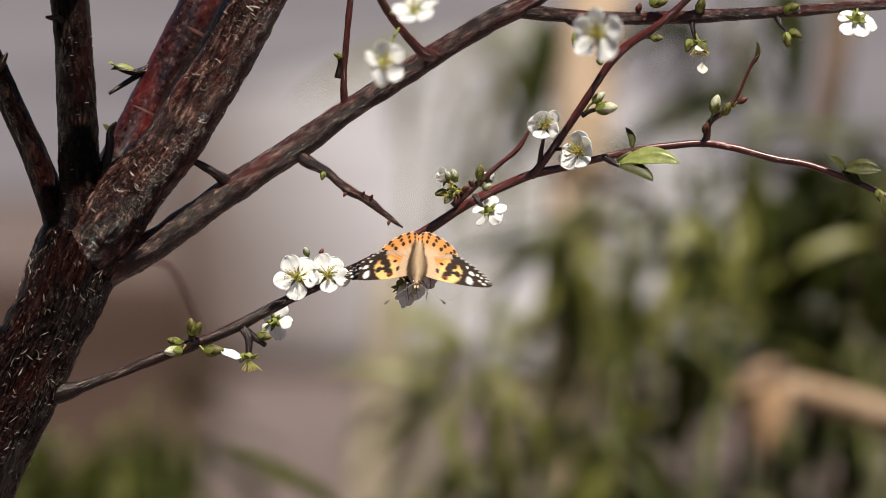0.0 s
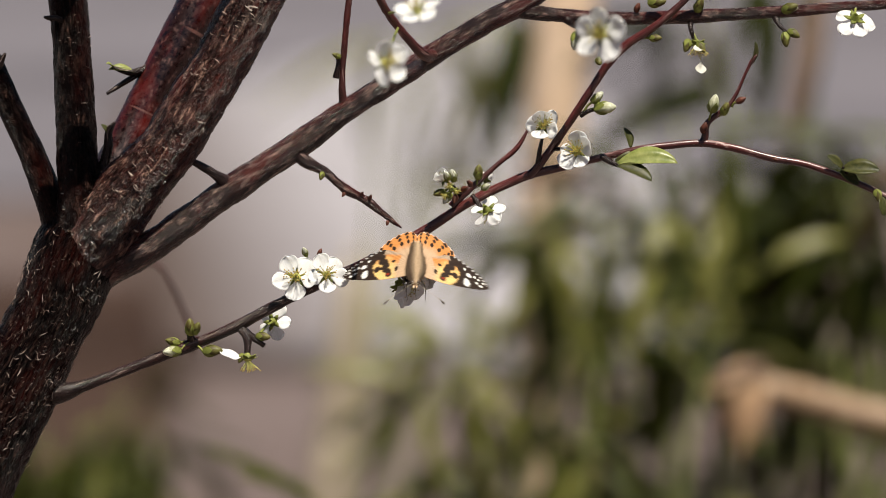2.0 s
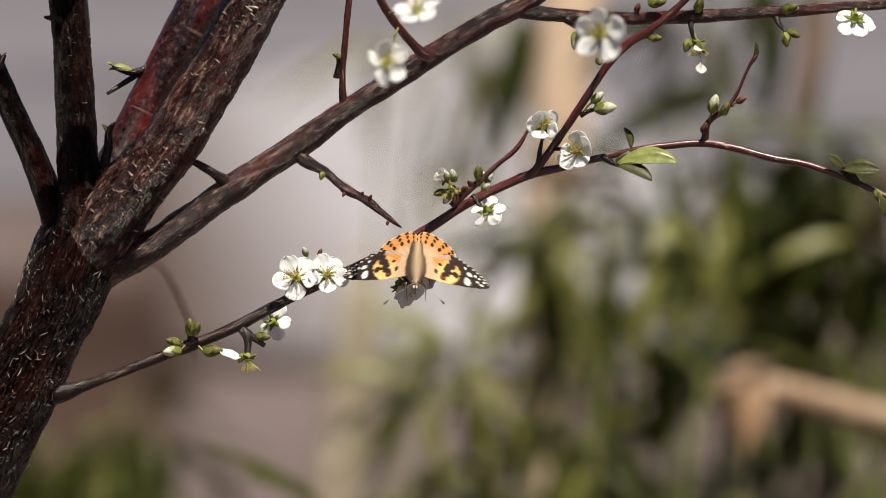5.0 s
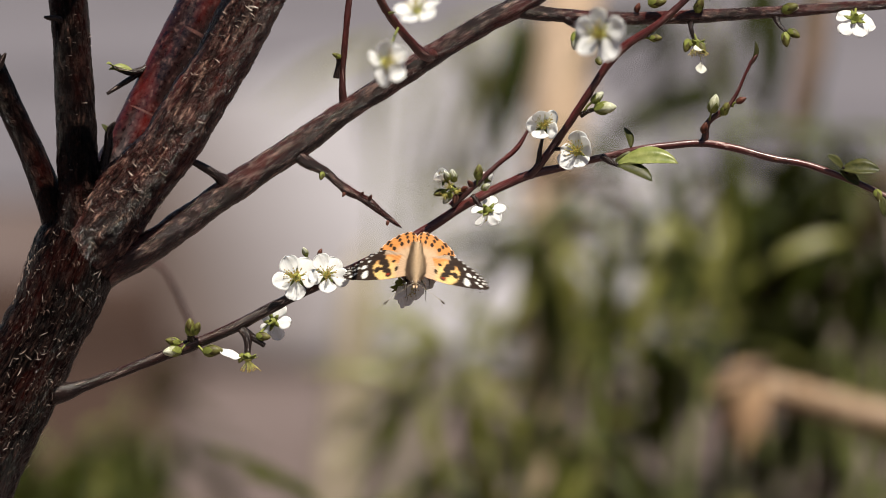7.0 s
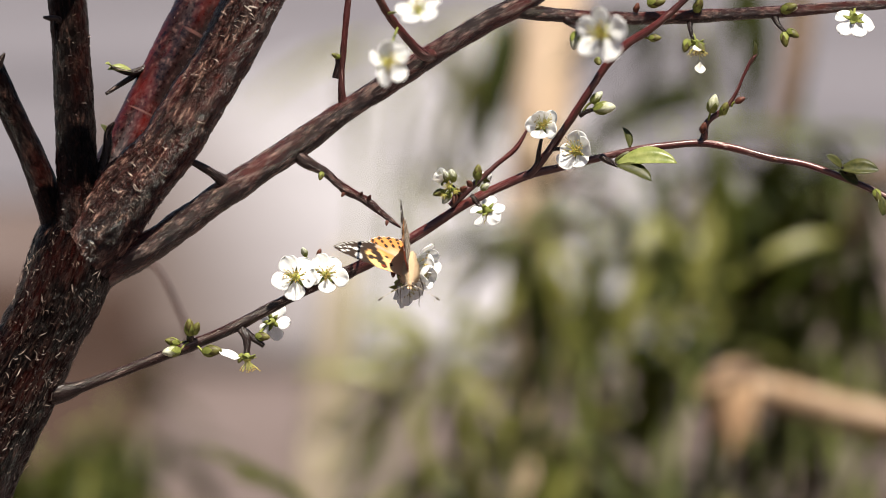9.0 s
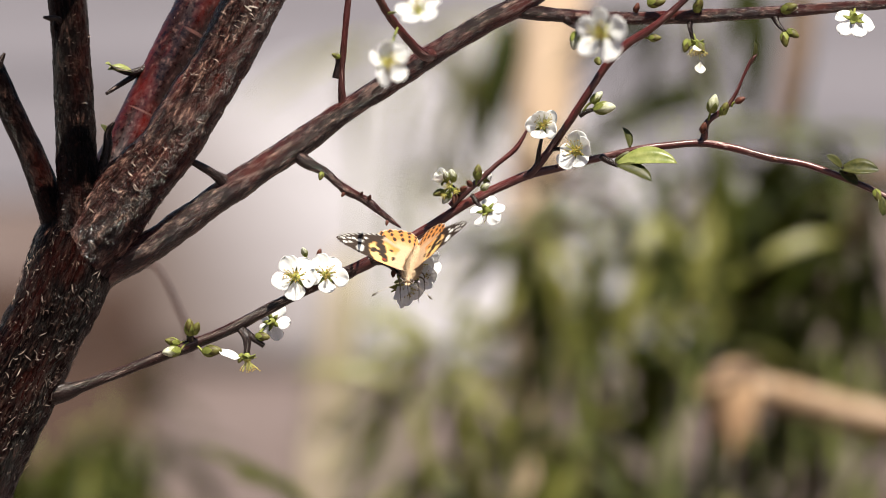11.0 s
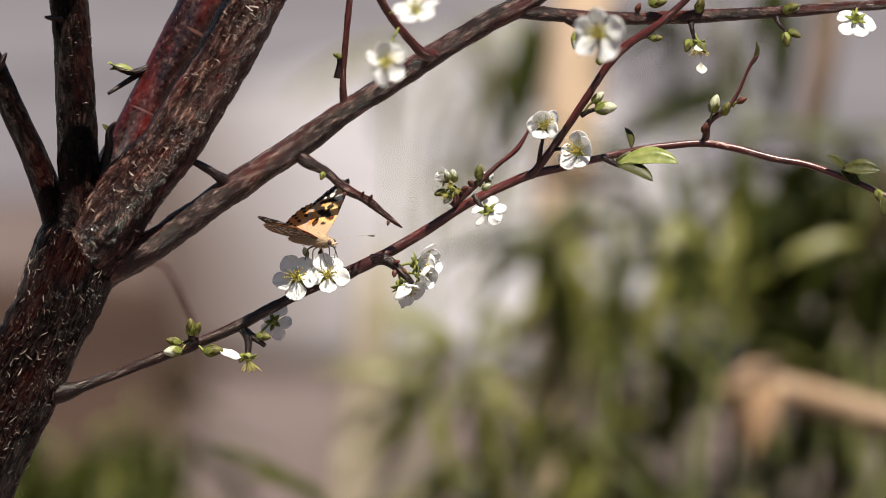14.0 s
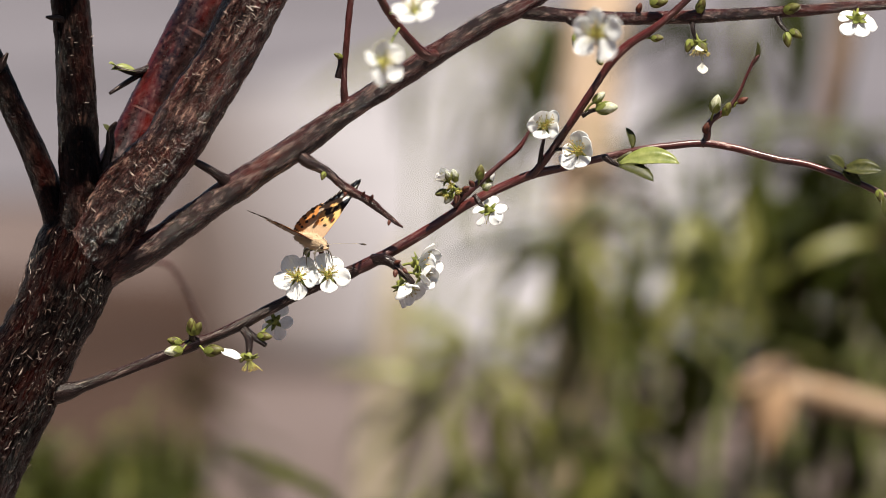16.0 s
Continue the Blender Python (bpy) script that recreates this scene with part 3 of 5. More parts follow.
# ---- blossom ----
def petal_mesh(name, seed, cup):
    """An egg-shaped petal, 1 unit long, from its claw along +y, cupped upward."""
    rng = random.Random(seed)
    bm = bmesh.new()
    nu, nv = 12, 12
    ph, skew, notch, wide = rng.uniform(0, 6), rng.uniform(-0.10, 0.10), rng.uniform(0.02, 0.10), rng.uniform(1.10, 1.32)
    grid = []
    for j in range(nv + 1):
        t = math.sin(0.5 * math.pi * j / nv) ** 1.15
        k = min(1.0, t / 0.56)
        half = 0.06 + 0.38 * k * k * (3 - 2 * k) if t < 0.56 else 0.44 * math.sqrt(max(0.0, 1 - ((t - 0.56) / 0.44) ** 2)) + 0.004
        row = []
        for i in range(nu + 1):
            s = 2 * i / nu - 1
            x = s * half * wide + skew * t * t
            y = t * (1 + 0.035 * math.sin(4.3 * s + ph) * t) - (notch * max(0.0, 1 - 2.5 * abs(s)) if j >= nv - 1 else 0)
            z = cup * (0.32 * t * t + 0.55 * x * x) + 0.05 * math.sin(5 * s + ph) * t * t + 0.045 * math.sin(8 * t + ph) * s - 0.05 * math.exp(-30 * s * s) * t
            row.append(bm.verts.new((x, y, z)))
        grid.append(row)
    shell(bm, grid, 0.02)
    mesh = bpy.data.meshes.new(name)
    bm.to_mesh(mesh)
    bm.free()
    mesh.materials.append(PETAL)
    mesh.shade_smooth()
    return mesh


PETALS = [petal_mesh("petal", s, c) for s, c in ((1, 0.22), (2, 0.35), (3, 0.12), (4, 0.6), (5, 1.0), (6, 0.3), (7, 0.05), (8, 0.45))]
FADED_PETAL = PETALS[1].copy()
FADED_PETAL.materials[0] = FADED


def stamen_mesh(seed, count):
    rng = random.Random(seed)
    bm = bmesh.new()
    for k in range(count):
        a, lean = rng.uniform(0, 6.283), rng.uniform(0.05, 0.95)
        tip = Vector((math.cos(a) * lean, math.sin(a) * lean, rng.uniform(0.65, 1.0))) * 0.5
        turn = tip.to_track_quat("Z", "Y").to_matrix().to_4x4()
        bmesh.ops.create_cone(bm, segments=4, radius1=0.011, radius2=0.008, depth=tip.length, cap_ends=False,
                              matrix=turn @ Matrix.Translation((0, 0, tip.length / 2)))
        first = len(bm.faces)
        ball(bm, Matrix.Translation(tip) @ turn @ Matrix.Diagonal((0.029, 0.029, 0.025, 1)), 1)
        bm.faces.ensure_lookup_table()
        for f in bm.faces[first:]:
            f.material_index = 1
    ball(bm, Matrix.Translation((0, 0, 0.03)) @ Matrix.Diagonal((0.17, 0.17, 0.06, 1)), 2)
    mesh = bpy.data.meshes.new("stamen_tuft")
    bm.to_mesh(mesh)
    bm.free()
    mesh.materials.append(FILAMENT)
    mesh.materials.append(ANTHER)
    mesh.shade_smooth()
    return mesh


STAMENS = [stamen_mesh(s, 38) for s in (11, 12)]


def cup_mesh():
    """The green cup with five pointed sepals, opening along +z."""
    bm = bmesh.new()
    bmesh.ops.create_cone(bm, segments=14, radius1=0.09, radius2=0.22, depth=0.26, matrix=Matrix.Translation((0, 0, -0.14)))
    ball(bm, Matrix.Translation((0, 0, -0.01)) @ Matrix.Diagonal((0.2, 0.2, 0.05, 1)), 2)
    for k in range(5):
        turn = Matrix.Rotation(2 * math.pi * (k + 0.5) / 5, 4, "Z")
        pts = [(-0.11, 0.16, -0.03), (0.11, 0.16, -0.03), (0.10, 0.32, -0.06), (0.0, 0.50, -0.12), (-0.10, 0.32, -0.06)]
        low = [bm.verts.new(turn @ Vector((x, y, z - 0.03))) for x, y, z in pts]
        top = [bm.verts.new(turn @ Vector((x, y, z + (0.02 if 0 < abs(x) < 0.105 else 0)))) for x, y, z in pts]
        bm.faces.new(low[::-1])
        bm.faces.new(top)
        for i in range(5):
            bm.faces.new((low[i], low[(i + 1) % 5], top[(i + 1) % 5], top[i]))
    mesh = bpy.data.meshes.new("blossom")
    bm.to_mesh(mesh)
    bm.free()
    mesh.materials.append(SEPAL)
    mesh.shade_smooth()
    return mesh


CUP = cup_mesh()


def stalk(parent, a, b, r=0.5, material=None):
    """A thin stalk between two places of the sheet, in mm."""
    mid = [(p + q) / 2 for p, q in zip(a, b)]
    mid[1] += 0.6
    part("stalk", tube(bmesh.new(), [(*a, r), (*mid, r * 0.85), (*b, r)], 8, 0.8, 0.06), material or SEPAL, parent)


def blossom(where, normal, size, roll=0.0, tilts=(0, 0, 0, 0, 0), lengths=(1, 1, 1, 1, 1), kinds=(0, 1, 2, 0, 1), root=None, label="",
            stamens=True, faded=False):
    """A five-petalled plum flower, size mm across; a length of 0 leaves a petal off."""
    spot, half = at(*where), size * 0.0005
    m = Matrix.Translation(spot) @ facing(normal, roll) @ Matrix.Scale(half, 4)
    flower = piece("blossom", CUP, tree, m, label or "open white five-petalled plum blossom with yellow stamens")
    PLACE[flower] = spot

    def child(name, mesh, local):
        ob = new(name, mesh)
        ob.parent = flower
        ob.matrix_local = local
        return ob

    rng = random.Random(int(abs(where[0]) * 10 + abs(where[1]) * 7))
    for k in range(5):
        if lengths[k] <= 0:
            continue
        local = Matrix.Rotation(2 * math.pi * k / 5 + rng.gauss(0, 0.09), 4, "Z") @ Matrix.Translation((0, 0.13, 0.01 * k)) \
            @ Matrix.Rotation(radians(tilts[k] + rng.gauss(0, 8)), 4, "X") @ Matrix.Rotation(rng.gauss(0, 0.22), 4, "Y") \
            @ Matrix.Scale(0.81 * lengths[k] * rng.uniform(0.90, 1.06), 4)
        kind = rng.choice((5, 6, 7)) if rng.random() < 0.45 else kinds[k]
        child("petal", FADED_PETAL if faded else PETALS[kind], local)
    if stamens:
        child("stamen_tuft", STAMENS[int(size) % 2], Matrix.Scale(1.08, 4))
    if root:
        stalk(tree, root, where, 0.55)
    return flower


blossom((-55.6, -10.8, -7), way(-0.12, 0.45, 1), 19.5, 180, (2, 0, -2, 4, 2), root=(-51.2, -14.5, -1))
blossom((-44.1, -10.0, -8), way(0.25, 0.45, 1), 18.0, 175, (4, 2, 0, 8, 4), (1, 1, 1, 1, 0.95), (1, 0, 2, 1, 0), root=(-47.3, -13.2, -1))
blossom((39.0, 47.0, -4), way(0.12, 0.25, 1), 17.0, 20, (36, 30, 34, 38, 30), (1, 1, 1, 1, 1), (3, 1, 3, 1, 3), root=(38.6, 42.3, -4))
blossom((52.0, 37.0, -8), way(-0.45, 0.12, 0.85), 19.0, 4, (30, 24, 22, 26, 24), (1.05, 0.7, 0.9, 0.95, 1.1), (0, 1, 0, 0, 1), root=(50.7, 37.9, -6))
blossom((-9.9, 84.1, -145), way(-0.20, 0.85, 0.60), 18.5, 30, (5, 8, 3, 4, 6), root=(-20.1, 89.3, -27))
blossom((-21.6, 65.6, -155), way(0.45, 0.10, 0.70), 18.5, 10, (22, 16, 8, 32, 24), root=(-16.7, 84.0, -22))
blossom((55.2, 75.8, -150), way(-0.45, 0.05, 0.75), 22.0, 0, (3, 16, 14, 6, 3), root=(50.2, 80.3, -120))
blossom((158.0, 87.6, -12), way(-0.10, -0.62, -0.55), 18.5, 30, (18, 14, 20, 12, 16), (1, 1, 1, 1, 1), stamens=False, root=(159.1, 92.6, -4), label="white plum blossom hanging face down, green sepals showing")
blossom((17.5, 14.5, -6), way(0.35, -0.65, -0.5), 16.5, 60, (5, 12, 0, 8, 5), root=(16.1, 16.3, -3), label="white plum blossom turned away, green sepals showing")
blossom((-9.6, -5.7, -6), way(0.96, 0.10, 0.20), 21.0, 15, (62, 58, 66, 60, 56), (1.1, 1, 0.9, 1, 1.1), (1, 3, 1, 3, 1), root=(-16.9, -6.7, -6), label="white plum blossom seen from its side on a green stalk")
blossom((-8.6, -10.3, -9), way(0.90, -0.15, 0.30), 15.0, 40, (62, 58, 60, 62, 58), (1, 1, 1, 1, 1), (3, 3, 1, 3, 1), root=(-14.7, -9.3, -7), label="half-open white plum blossom seen from its side")
blossom((-15.8, -14.2, -8), way(0.50, -0.62, 0.30), 19.0, 0, (44, 40, 46, 42, 50), (1, 1, 1, 1, 1), (1, 3, 1, 1, 3), root=(-16.9, -8.9, -7), label="white plum blossom hanging with its stamens downward")
blossom((-65.0, -28.0, 12), way(0.40, -0.05, -0.65), 16.0, 10, (10, 10, 10, 10, 10), root=(-69.8, -32.3, -3), stamens=False, label="white plum blossom behind the twig, seen from below")
blossom((-74.3, -42.2, -7), way(0.08, -0.95, 0.22), 18.0, 0, (40, 0, 0, 0, 0), (0, 0, 0, 0, 0), root=(-74.6, -37.9, -4), label="spent plum flower that has shed its petals")
blossom((97.9, 78.0, -7), way(0.05, -0.90, 0.3), 17.0, 0, (70, 0, 60, 0, 0), (0.6, 0, 0.5, 0, 0), root=(96.6, 81.2, -6), faded=True, label="withered plum flower with shrivelled petals")
piece("petal", FADED_PETAL, tree, Matrix.Translation(at(99.4, 71.6, -8)) @ facing(way(0.4, 0.2, 0.9), 170) @ Matrix.Scale(0.0046, 4), "last shrivelled petal of a withered flower")
stalk(tree, (98.4, 77.0, -7), (99.3, 72.2, -8), 0.16, FILAMENT)
blossom((0.9, 26.6, -6), way(-0.45, 0.45, 0.55), 11.0, 0, (58, 60, 62, 60, 58), (1, 0.9, 0.9, 1, 0.9), (4, 3, 4, 4, 3), root=(3.5, 24.1, -5), label="half-open plum blossom")
blossom((17.0, 26.8, 6), way(0.2, 0.3, -0.7), 10.0, 0, (50, 55, 50, 55, 50), (1, 0.9, 0.9, 1, 0.9), (4, 3, 4, 4, 3), root=(14.4, 24.2, 3), label="half-open plum blossom")


def loose_petal(where, normal, size, roll):
    m = Matrix.Translation(at(*where)) @ facing(normal, roll) @ Matrix.Scale(size * 0.001, 4)
    piece("petal", PETALS[1], tree, m, "last white petal of a spent flower")


for spot, face, size, roll in (((3.2, 23.6, -9), (-0.5, 0.3, 0.8), 8.5, 10), ((1.6, 20.6, -9), (-0.5, -0.5, 0.7), 8.0, 50), ((5.6, 22.0, -8), (0.3, -0.2, 0.9), 7.0, 30)):
    blossom(spot, way(*face), size, roll, (0,) * 5, (0,) * 5, root=(4.8, 22.8, -3), label="yellow-green cup of a plum flower not yet open")
loose_petal((-76.6, -41.2, -7), way(0.20, 0.88, 0.42), 8.5, 70)


def bud_radius(t):
    return 0.28 * math.sin(math.pi * (0.06 + 0.93 * t ** 0.9)) ** 0.62 + 0.004


def bud_mesh(name, material, seed):
    """A plump bud, 1 unit long along +y, with overlapping scales at its foot."""
    rng = random.Random(seed)
    bm = bmesh.new()
    rings = []
    for j in range(11):
        t = 0.5 - 0.5 * math.cos(math.pi * j / 10)
        r = bud_radius(t)
        rings.append([bm.verts.new((r * math.cos(a) * (1 + 0.06 * math.sin(3 * a + 4 * t)), t, r * math.sin(a))) for a in
                      [2 * math.pi * k / 14 for k in range(14)]])
    for j in range(10):
        for k in range(14):
            f = bm.faces.new((rings[j][k], rings[j + 1][k], rings[j + 1][(k + 1) % 14], rings[j][(k + 1) % 14]))
    bm.faces.new(rings[0])
    bm.faces.new(rings[-1][::-1])
    first = len(bm.faces)
    for k in range(5):
        turn = Matrix.Rotation(2 * math.pi * k / 5 + rng.uniform(-0.2, 0.2), 4, "Y")
        rows = []
        for t, w in ((0.02, 0.14), (0.22, 0.20), (0.42, 0.15), (0.60 + rng.uniform(-0.06, 0.06), 0.02)):
            r = bud_radius(t) + 0.025
            rows.append([bm.verts.new(turn @ Vector((s * w, t, r - 0.35 * (s * w) ** 2 / 0.3))) for s in (-1, 0, 1)])
        for a, b in zip(rows, rows[1:]):
            for i in range(2):
                bm.faces.new((a[i], a[i + 1], b[i + 1], b[i]))
    bm.faces.ensure_lookup_table()
    for f in bm.faces[first:]:
        f.material_index = 1
    mesh = bpy.data.meshes.new(name)
    bm.to_mesh(mesh)
    bm.free()
    mesh.materials.append(material)
    mesh.materials.append(SEPAL)
    mesh.shade_smooth()
    return mesh


BUDS = {"green": bud_mesh("bud", BUDGREEN, 1), "white": bud_mesh("bud", BUDWHITE, 2), "red": bud_mesh("bud", SCALE_RED, 3)}
BUDS["red"].materials[1] = SCALE_RED
BUD_LABEL = {"green": "tight green flower bud", "white": "swollen cream-white bud with green sepals", "red": "red-brown bud scales"}


def bud(where, along, length, kind, root=None):
    turn = along.to_track_quat("Y", "Z").to_matrix().to_4x4()
    piece("bud", BUDS[kind], tree, Matrix.Translation(at(*where)) @ turn @ Matrix.Scale(length * 0.00092, 4), BUD_LABEL[kind])
    if root:
        stalk(tree, root, where, 0.5)


bud((51.6, 82.6, -20), way(-0.2, -1, 0.3), 8.0, "white", (51.3, 85.4, -10))
bud((-96.2, -33.1, -6), way(-0.05, 1, 0.3), 7.5, "green")
bud((-95.0, -32.7, -7), way(0.45, 1, 0.4), 6.0, "green")
bud((-100.1, -38.8, -6), way(-1, -0.1, 0.5), 8.0, "white", (-96.2, -35.5, -5))
bud((-100.2, -36.2, -4), way(-1, 0.25, 0.1), 6.5, "green", (-97.1, -35.8, -4))
bud((-91.4, -39.2, -6), way(1, 0.08, 0.3), 8.5, "green", (-95.0, -36.6, -4))
bud((-51.9, -2.6, -2), way(-0.3, 0.8, 0.6), 4.6, "white", (-49.6, -12.8, 1))
bud((-47.4, -2.4, 0), way(0.5, 1, 0.1), 3.2, "red", (-48.7, -12.8, 1))
bud((-45.5, 29.5, -6), way(-0.3, -0.9, 0.5), 4.0, "green")
bud((-38.6, 73.5, -5), way(-1, 0.4, 0.3), 4.0, "green")
bud((57.6, 56.1, -6), way(0.75, 0.7, 0.2), 6.5, "white", (54.6, 52.7, -5))
bud((58.7, 53.7, -6), way(1, 0.08, 0.4), 9.5, "white", (55.5, 52.4, -5))
bud((13.9, 26.7, 1), way(0.1, 1, 0.2), 6.5, "green", (13.5, 24.6, 2))
bud((3.5, 21.5, -5), way(-0.5, -0.7, 0.4), 6.0, "white", (4.8, 22.8, -3))
bud((1.3, 22.3, -5), way(-0.9, -0.3, 0.4), 5.5, "green", (4.3, 23.2, -3))
bud((4.8, 25.8, -6), way(-0.2, 0.9, 0.5), 6.0, "white")
for spot, along, size, kind in (((2.6, 26.6, -8), (-0.3, 0.6, 0.7), 5.0, "white"), 
                                ((5.6, 20.8, -6), (-0.2, -0.8, 0.5), 4.5, "red"), ((7.8, 22.3, -5), (0.4, 0.3, 0.7), 4.5, "red"), ((15.6, 23.0, -2), (0.5, 0.3, 0.6), 5.0, "white"),
                                ((11.7, 24.1, -3), (-0.4, 0.5, 0.6), 4.0, "red")):
    bud(spot, way(*along), size, kind)
bud((103.7, 52.3, -3), way(0.25, 1, 0.3), 8.0, "white", (102.9, 49.3, -2))
bud((108.0, 51.4, -3), way(0.35, 0.9, 0.3), 6.0, "green", (106.8, 51.0, -2))
bud((113.2, 56.2, -3), way(0.9, 0.45, 0.3), 4.7, "red", (111.6, 54.5, -2))
bud((100.3, 44.5, -2), way(0.3, 1, 0.4), 5.0, "red")
bud((130.8, 91.2, -6), way(0.8, 0.3, 0.5), 7.5, "green")
bud((131.7, 92.5, -5), way(0.9, -0.05, 0.6), 6.5, "white")
bud((131.5, 82.9, -8), way(0.1, -1, 0.3), 6.5, "green")
bud((132.8, 83.7, -8), way(0.8, -0.5, 0.4), 6.0, "green")
bud((79.6, 80.7, -9), way(0.9, 0.0, 0.4), 5.5, "green", (74.4, 79.8, -9))
bud((79.2, 94.1, -8), way(0.9, 0.1, 0.4), 8.0, "green")
bud((74.5, 90.7, -6), way(0.3, 0.9, 0.3), 4.3, "red")
bud((97.9, 90.7, -6), way(0.3, 1, 0.4), 7.0, "green")
bud((59.6, 72.8, -10), way(0.2, -0.5, 0.8), 5.0, "green")
bud((97.8, 79.4, -7), way(0.5, -0.7, 0.5), 6.5, "green", (96.6, 82.5, -6))
bud((94.9, 80.3, -6), way(-0.3, -0.9, 0.3), 6.0, "green")
bud((-71.1, -33.2, -4), way(0.9, -0.1, 0.4), 6.5, "green")
bud((-76.0, -40.0, -6), way(-0.4, -0.8, 0.3), 4.5, "green")
bud((-18.6, -5.4, -8), way(0.8, 0.3, 0.5), 3.2, "red")
bud((-18.2, -8.0, -8), way(-0.1, -0.9, 0.5), 3.6, "red")
bud((-15.6, -7.6, -8), way(0.7, -0.6, 0.5), 3.2, "red")
bud((-27.9, 18.6, -7), way(0.4, 0.9, 0.3), 2.8, "red")
bud((-37.0, 22.0, -6), way(-0.5, -0.9, 0.3), 2.6, "red")
bud((-20.6, 11.0, -7), way(-0.2, -1, 0.3), 2.4, "red")
bud((-31.0, 20.6, -7), way(0.5, 0.7, 0.5), 2.2, "red")
bud((127.0, 34.7, -4), way(0.8, -0.3, 0.5), 2.9, "red")
bud((166.5, 22.7, -7), way(0.3, -0.9, 0.3), 6.0, "green")


def blade_mesh(name, material, width, arch, fold, steps=12, tip=1.0):
    """A pointed leaf, 1 unit long along +y, folded on its midrib and arching down."""
    bm = bmesh.new()
    rows = []
    for j in range(steps + 1):
        t = j / steps
        w = width * (math.sin(math.pi * min(1, t ** (0.75 if tip == 1.0 else 1.15) * 0.97 + 0.03)) ** (0.8 if tip == 1.0 else 0.62)) + 0.002
        rows.append([bm.verts.new((s * w, t * (1 - 0.15 * abs(arch) * t), -arch * t * t + fold * abs(s) * w + (0.006 if s == 0 else 0))) for s in (-1, -0.5, 0, 0.5, 1)])
    shell(bm, rows, 0.008)
    mesh = bpy.data.meshes.new(name)
    bm.to_mesh(mesh)
    bm.free()
    mesh.materials.append(material)
    mesh.shade_smooth()
    return mesh


PLUM_LEAF = blade_mesh("leaf", YOUNG, 0.22, 0.10, 0.8, 14, 0.5)
PLUM_DARK = blade_mesh("leaf", DARKLEAF, 0.25, 0.15, 0.5, 14, 0.5)


def leaf(where, along, normal, length, mesh, label="small oval young plum leaf"):
    y = along.normalized()
    z = (normal - y * normal.dot(y)).normalized()
    x = y.cross(z)
    turn = Matrix((x, y, z)).transposed().to_4x4()
    piece("leaf", mesh, tree, Matrix.Translation(at(*where)) @ turn @ Matrix.Scale(length * 0.001, 4), label)


leaf((67.6, 31.9, -4), way(1, 0.12, 0.25), way(-0.1, 0.75, 0.6), 23.5, PLUM_LEAF, "bright sunlit young plum leaf")
leaf((67.4, 31.6, -10), way(1, -0.30, 0.45), way(0.1, 0.85, 0.6), 15.0, PLUM_DARK)
leaf((72.7, 39.0, 4), way(-0.15, 1, -0.3), way(0.6, 0.2, 0.6), 9.0, PLUM_DARK)
leaf((66.8, 33.6, -2), way(1.0, 0.12, -0.2), way(-0.1, 0.2, 0.9), 13.0, PLUM_DARK)
leaf((153.7, 31.0, -7), way(-0.8, 0.75, 0.3), way(0.5, 0.4, 0.8), 8.0, PLUM_DARK)
leaf((153.7, 30.5, -7), way(1, 0.05, 0.4), way(-0.1, 0.6, 0.9), 14.5, PLUM_DARK)
leaf((152.9, 29.7, -6), way(0.9, -0.6, 0.3), way(0.3, 0.3, 0.9), 9.0, PLUM_DARK)
leaf((168.3, 20.1, -8), way(0.2, -1, 0.3), way(0.3, 0.3, 0.9), 8.0, PLUM_DARK)
leaf((-127.2, 70.8, 18), way(-0.3, 0.2, 0.5), way(0, 0.6, 0.6), 4.5, PLUM_LEAF)
leaf((-119.4, 68.7, 20), way(-1, 0.18, 0.3), way(0, 0.8, 0.6), 10.0, PLUM_LEAF)
leaf((118.6, 70.6, -3), way(0.35, 1, 0.1), way(0.9, -0.3, 0.4), 9.5, PLUM_DARK, "folded greyish leaf tip of a shoot")
leaf((-127.4, 44.4, -8), way(-0.6, 0.9, 0.2), way(0.5, 0.4, 0.8), 4.5, PLUM_DARK)
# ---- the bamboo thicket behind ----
# pale stands for sunlit leaves, shade and broad for shaded ones.
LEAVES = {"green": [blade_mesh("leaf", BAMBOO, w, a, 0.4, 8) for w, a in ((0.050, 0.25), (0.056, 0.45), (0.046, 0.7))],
          "pale": [blade_mesh("leaf", BAMBOO_SUNLIT, w, a, 0.4, 8) for w, a in ((0.055, 0.25), (0.060, 0.5))],
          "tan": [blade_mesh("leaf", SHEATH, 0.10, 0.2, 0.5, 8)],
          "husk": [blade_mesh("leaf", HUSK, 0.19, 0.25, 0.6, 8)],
          "shade": [blade_mesh("leaf", BAMBOO_SHADED, w, a, 0.4, 8) for w, a in ((0.075, 0.3), (0.085, 0.6))],
          "broad": [blade_mesh("leaf", BAMBOO_SHADED, 0.11, 0.3, 0.4, 8)],
          "dry": [blade_mesh("leaf", BAMBOO_DRY, w, a, 0.5, 8) for w, a in ((0.07, 0.3), (0.09, 0.7))]}


def branchlet_mesh():
    """A thin round stem, 1 unit long along +y."""
    bm = bmesh.new()
    bmesh.ops.create_cone(bm, segments=6, radius1=1.0, radius2=0.6, depth=1.0,
                          matrix=Matrix.Translation((0, 0.5, 0)) @ Matrix.Rotation(-math.pi / 2, 4, "X"))
    mesh = bpy.data.meshes.new("branchlet")
    bm.to_mesh(mesh)
    bm.free()
    mesh.materials.append(CULM)
    mesh.shade_smooth()
    return mesh


BRANCHLET = branchlet_mesh()


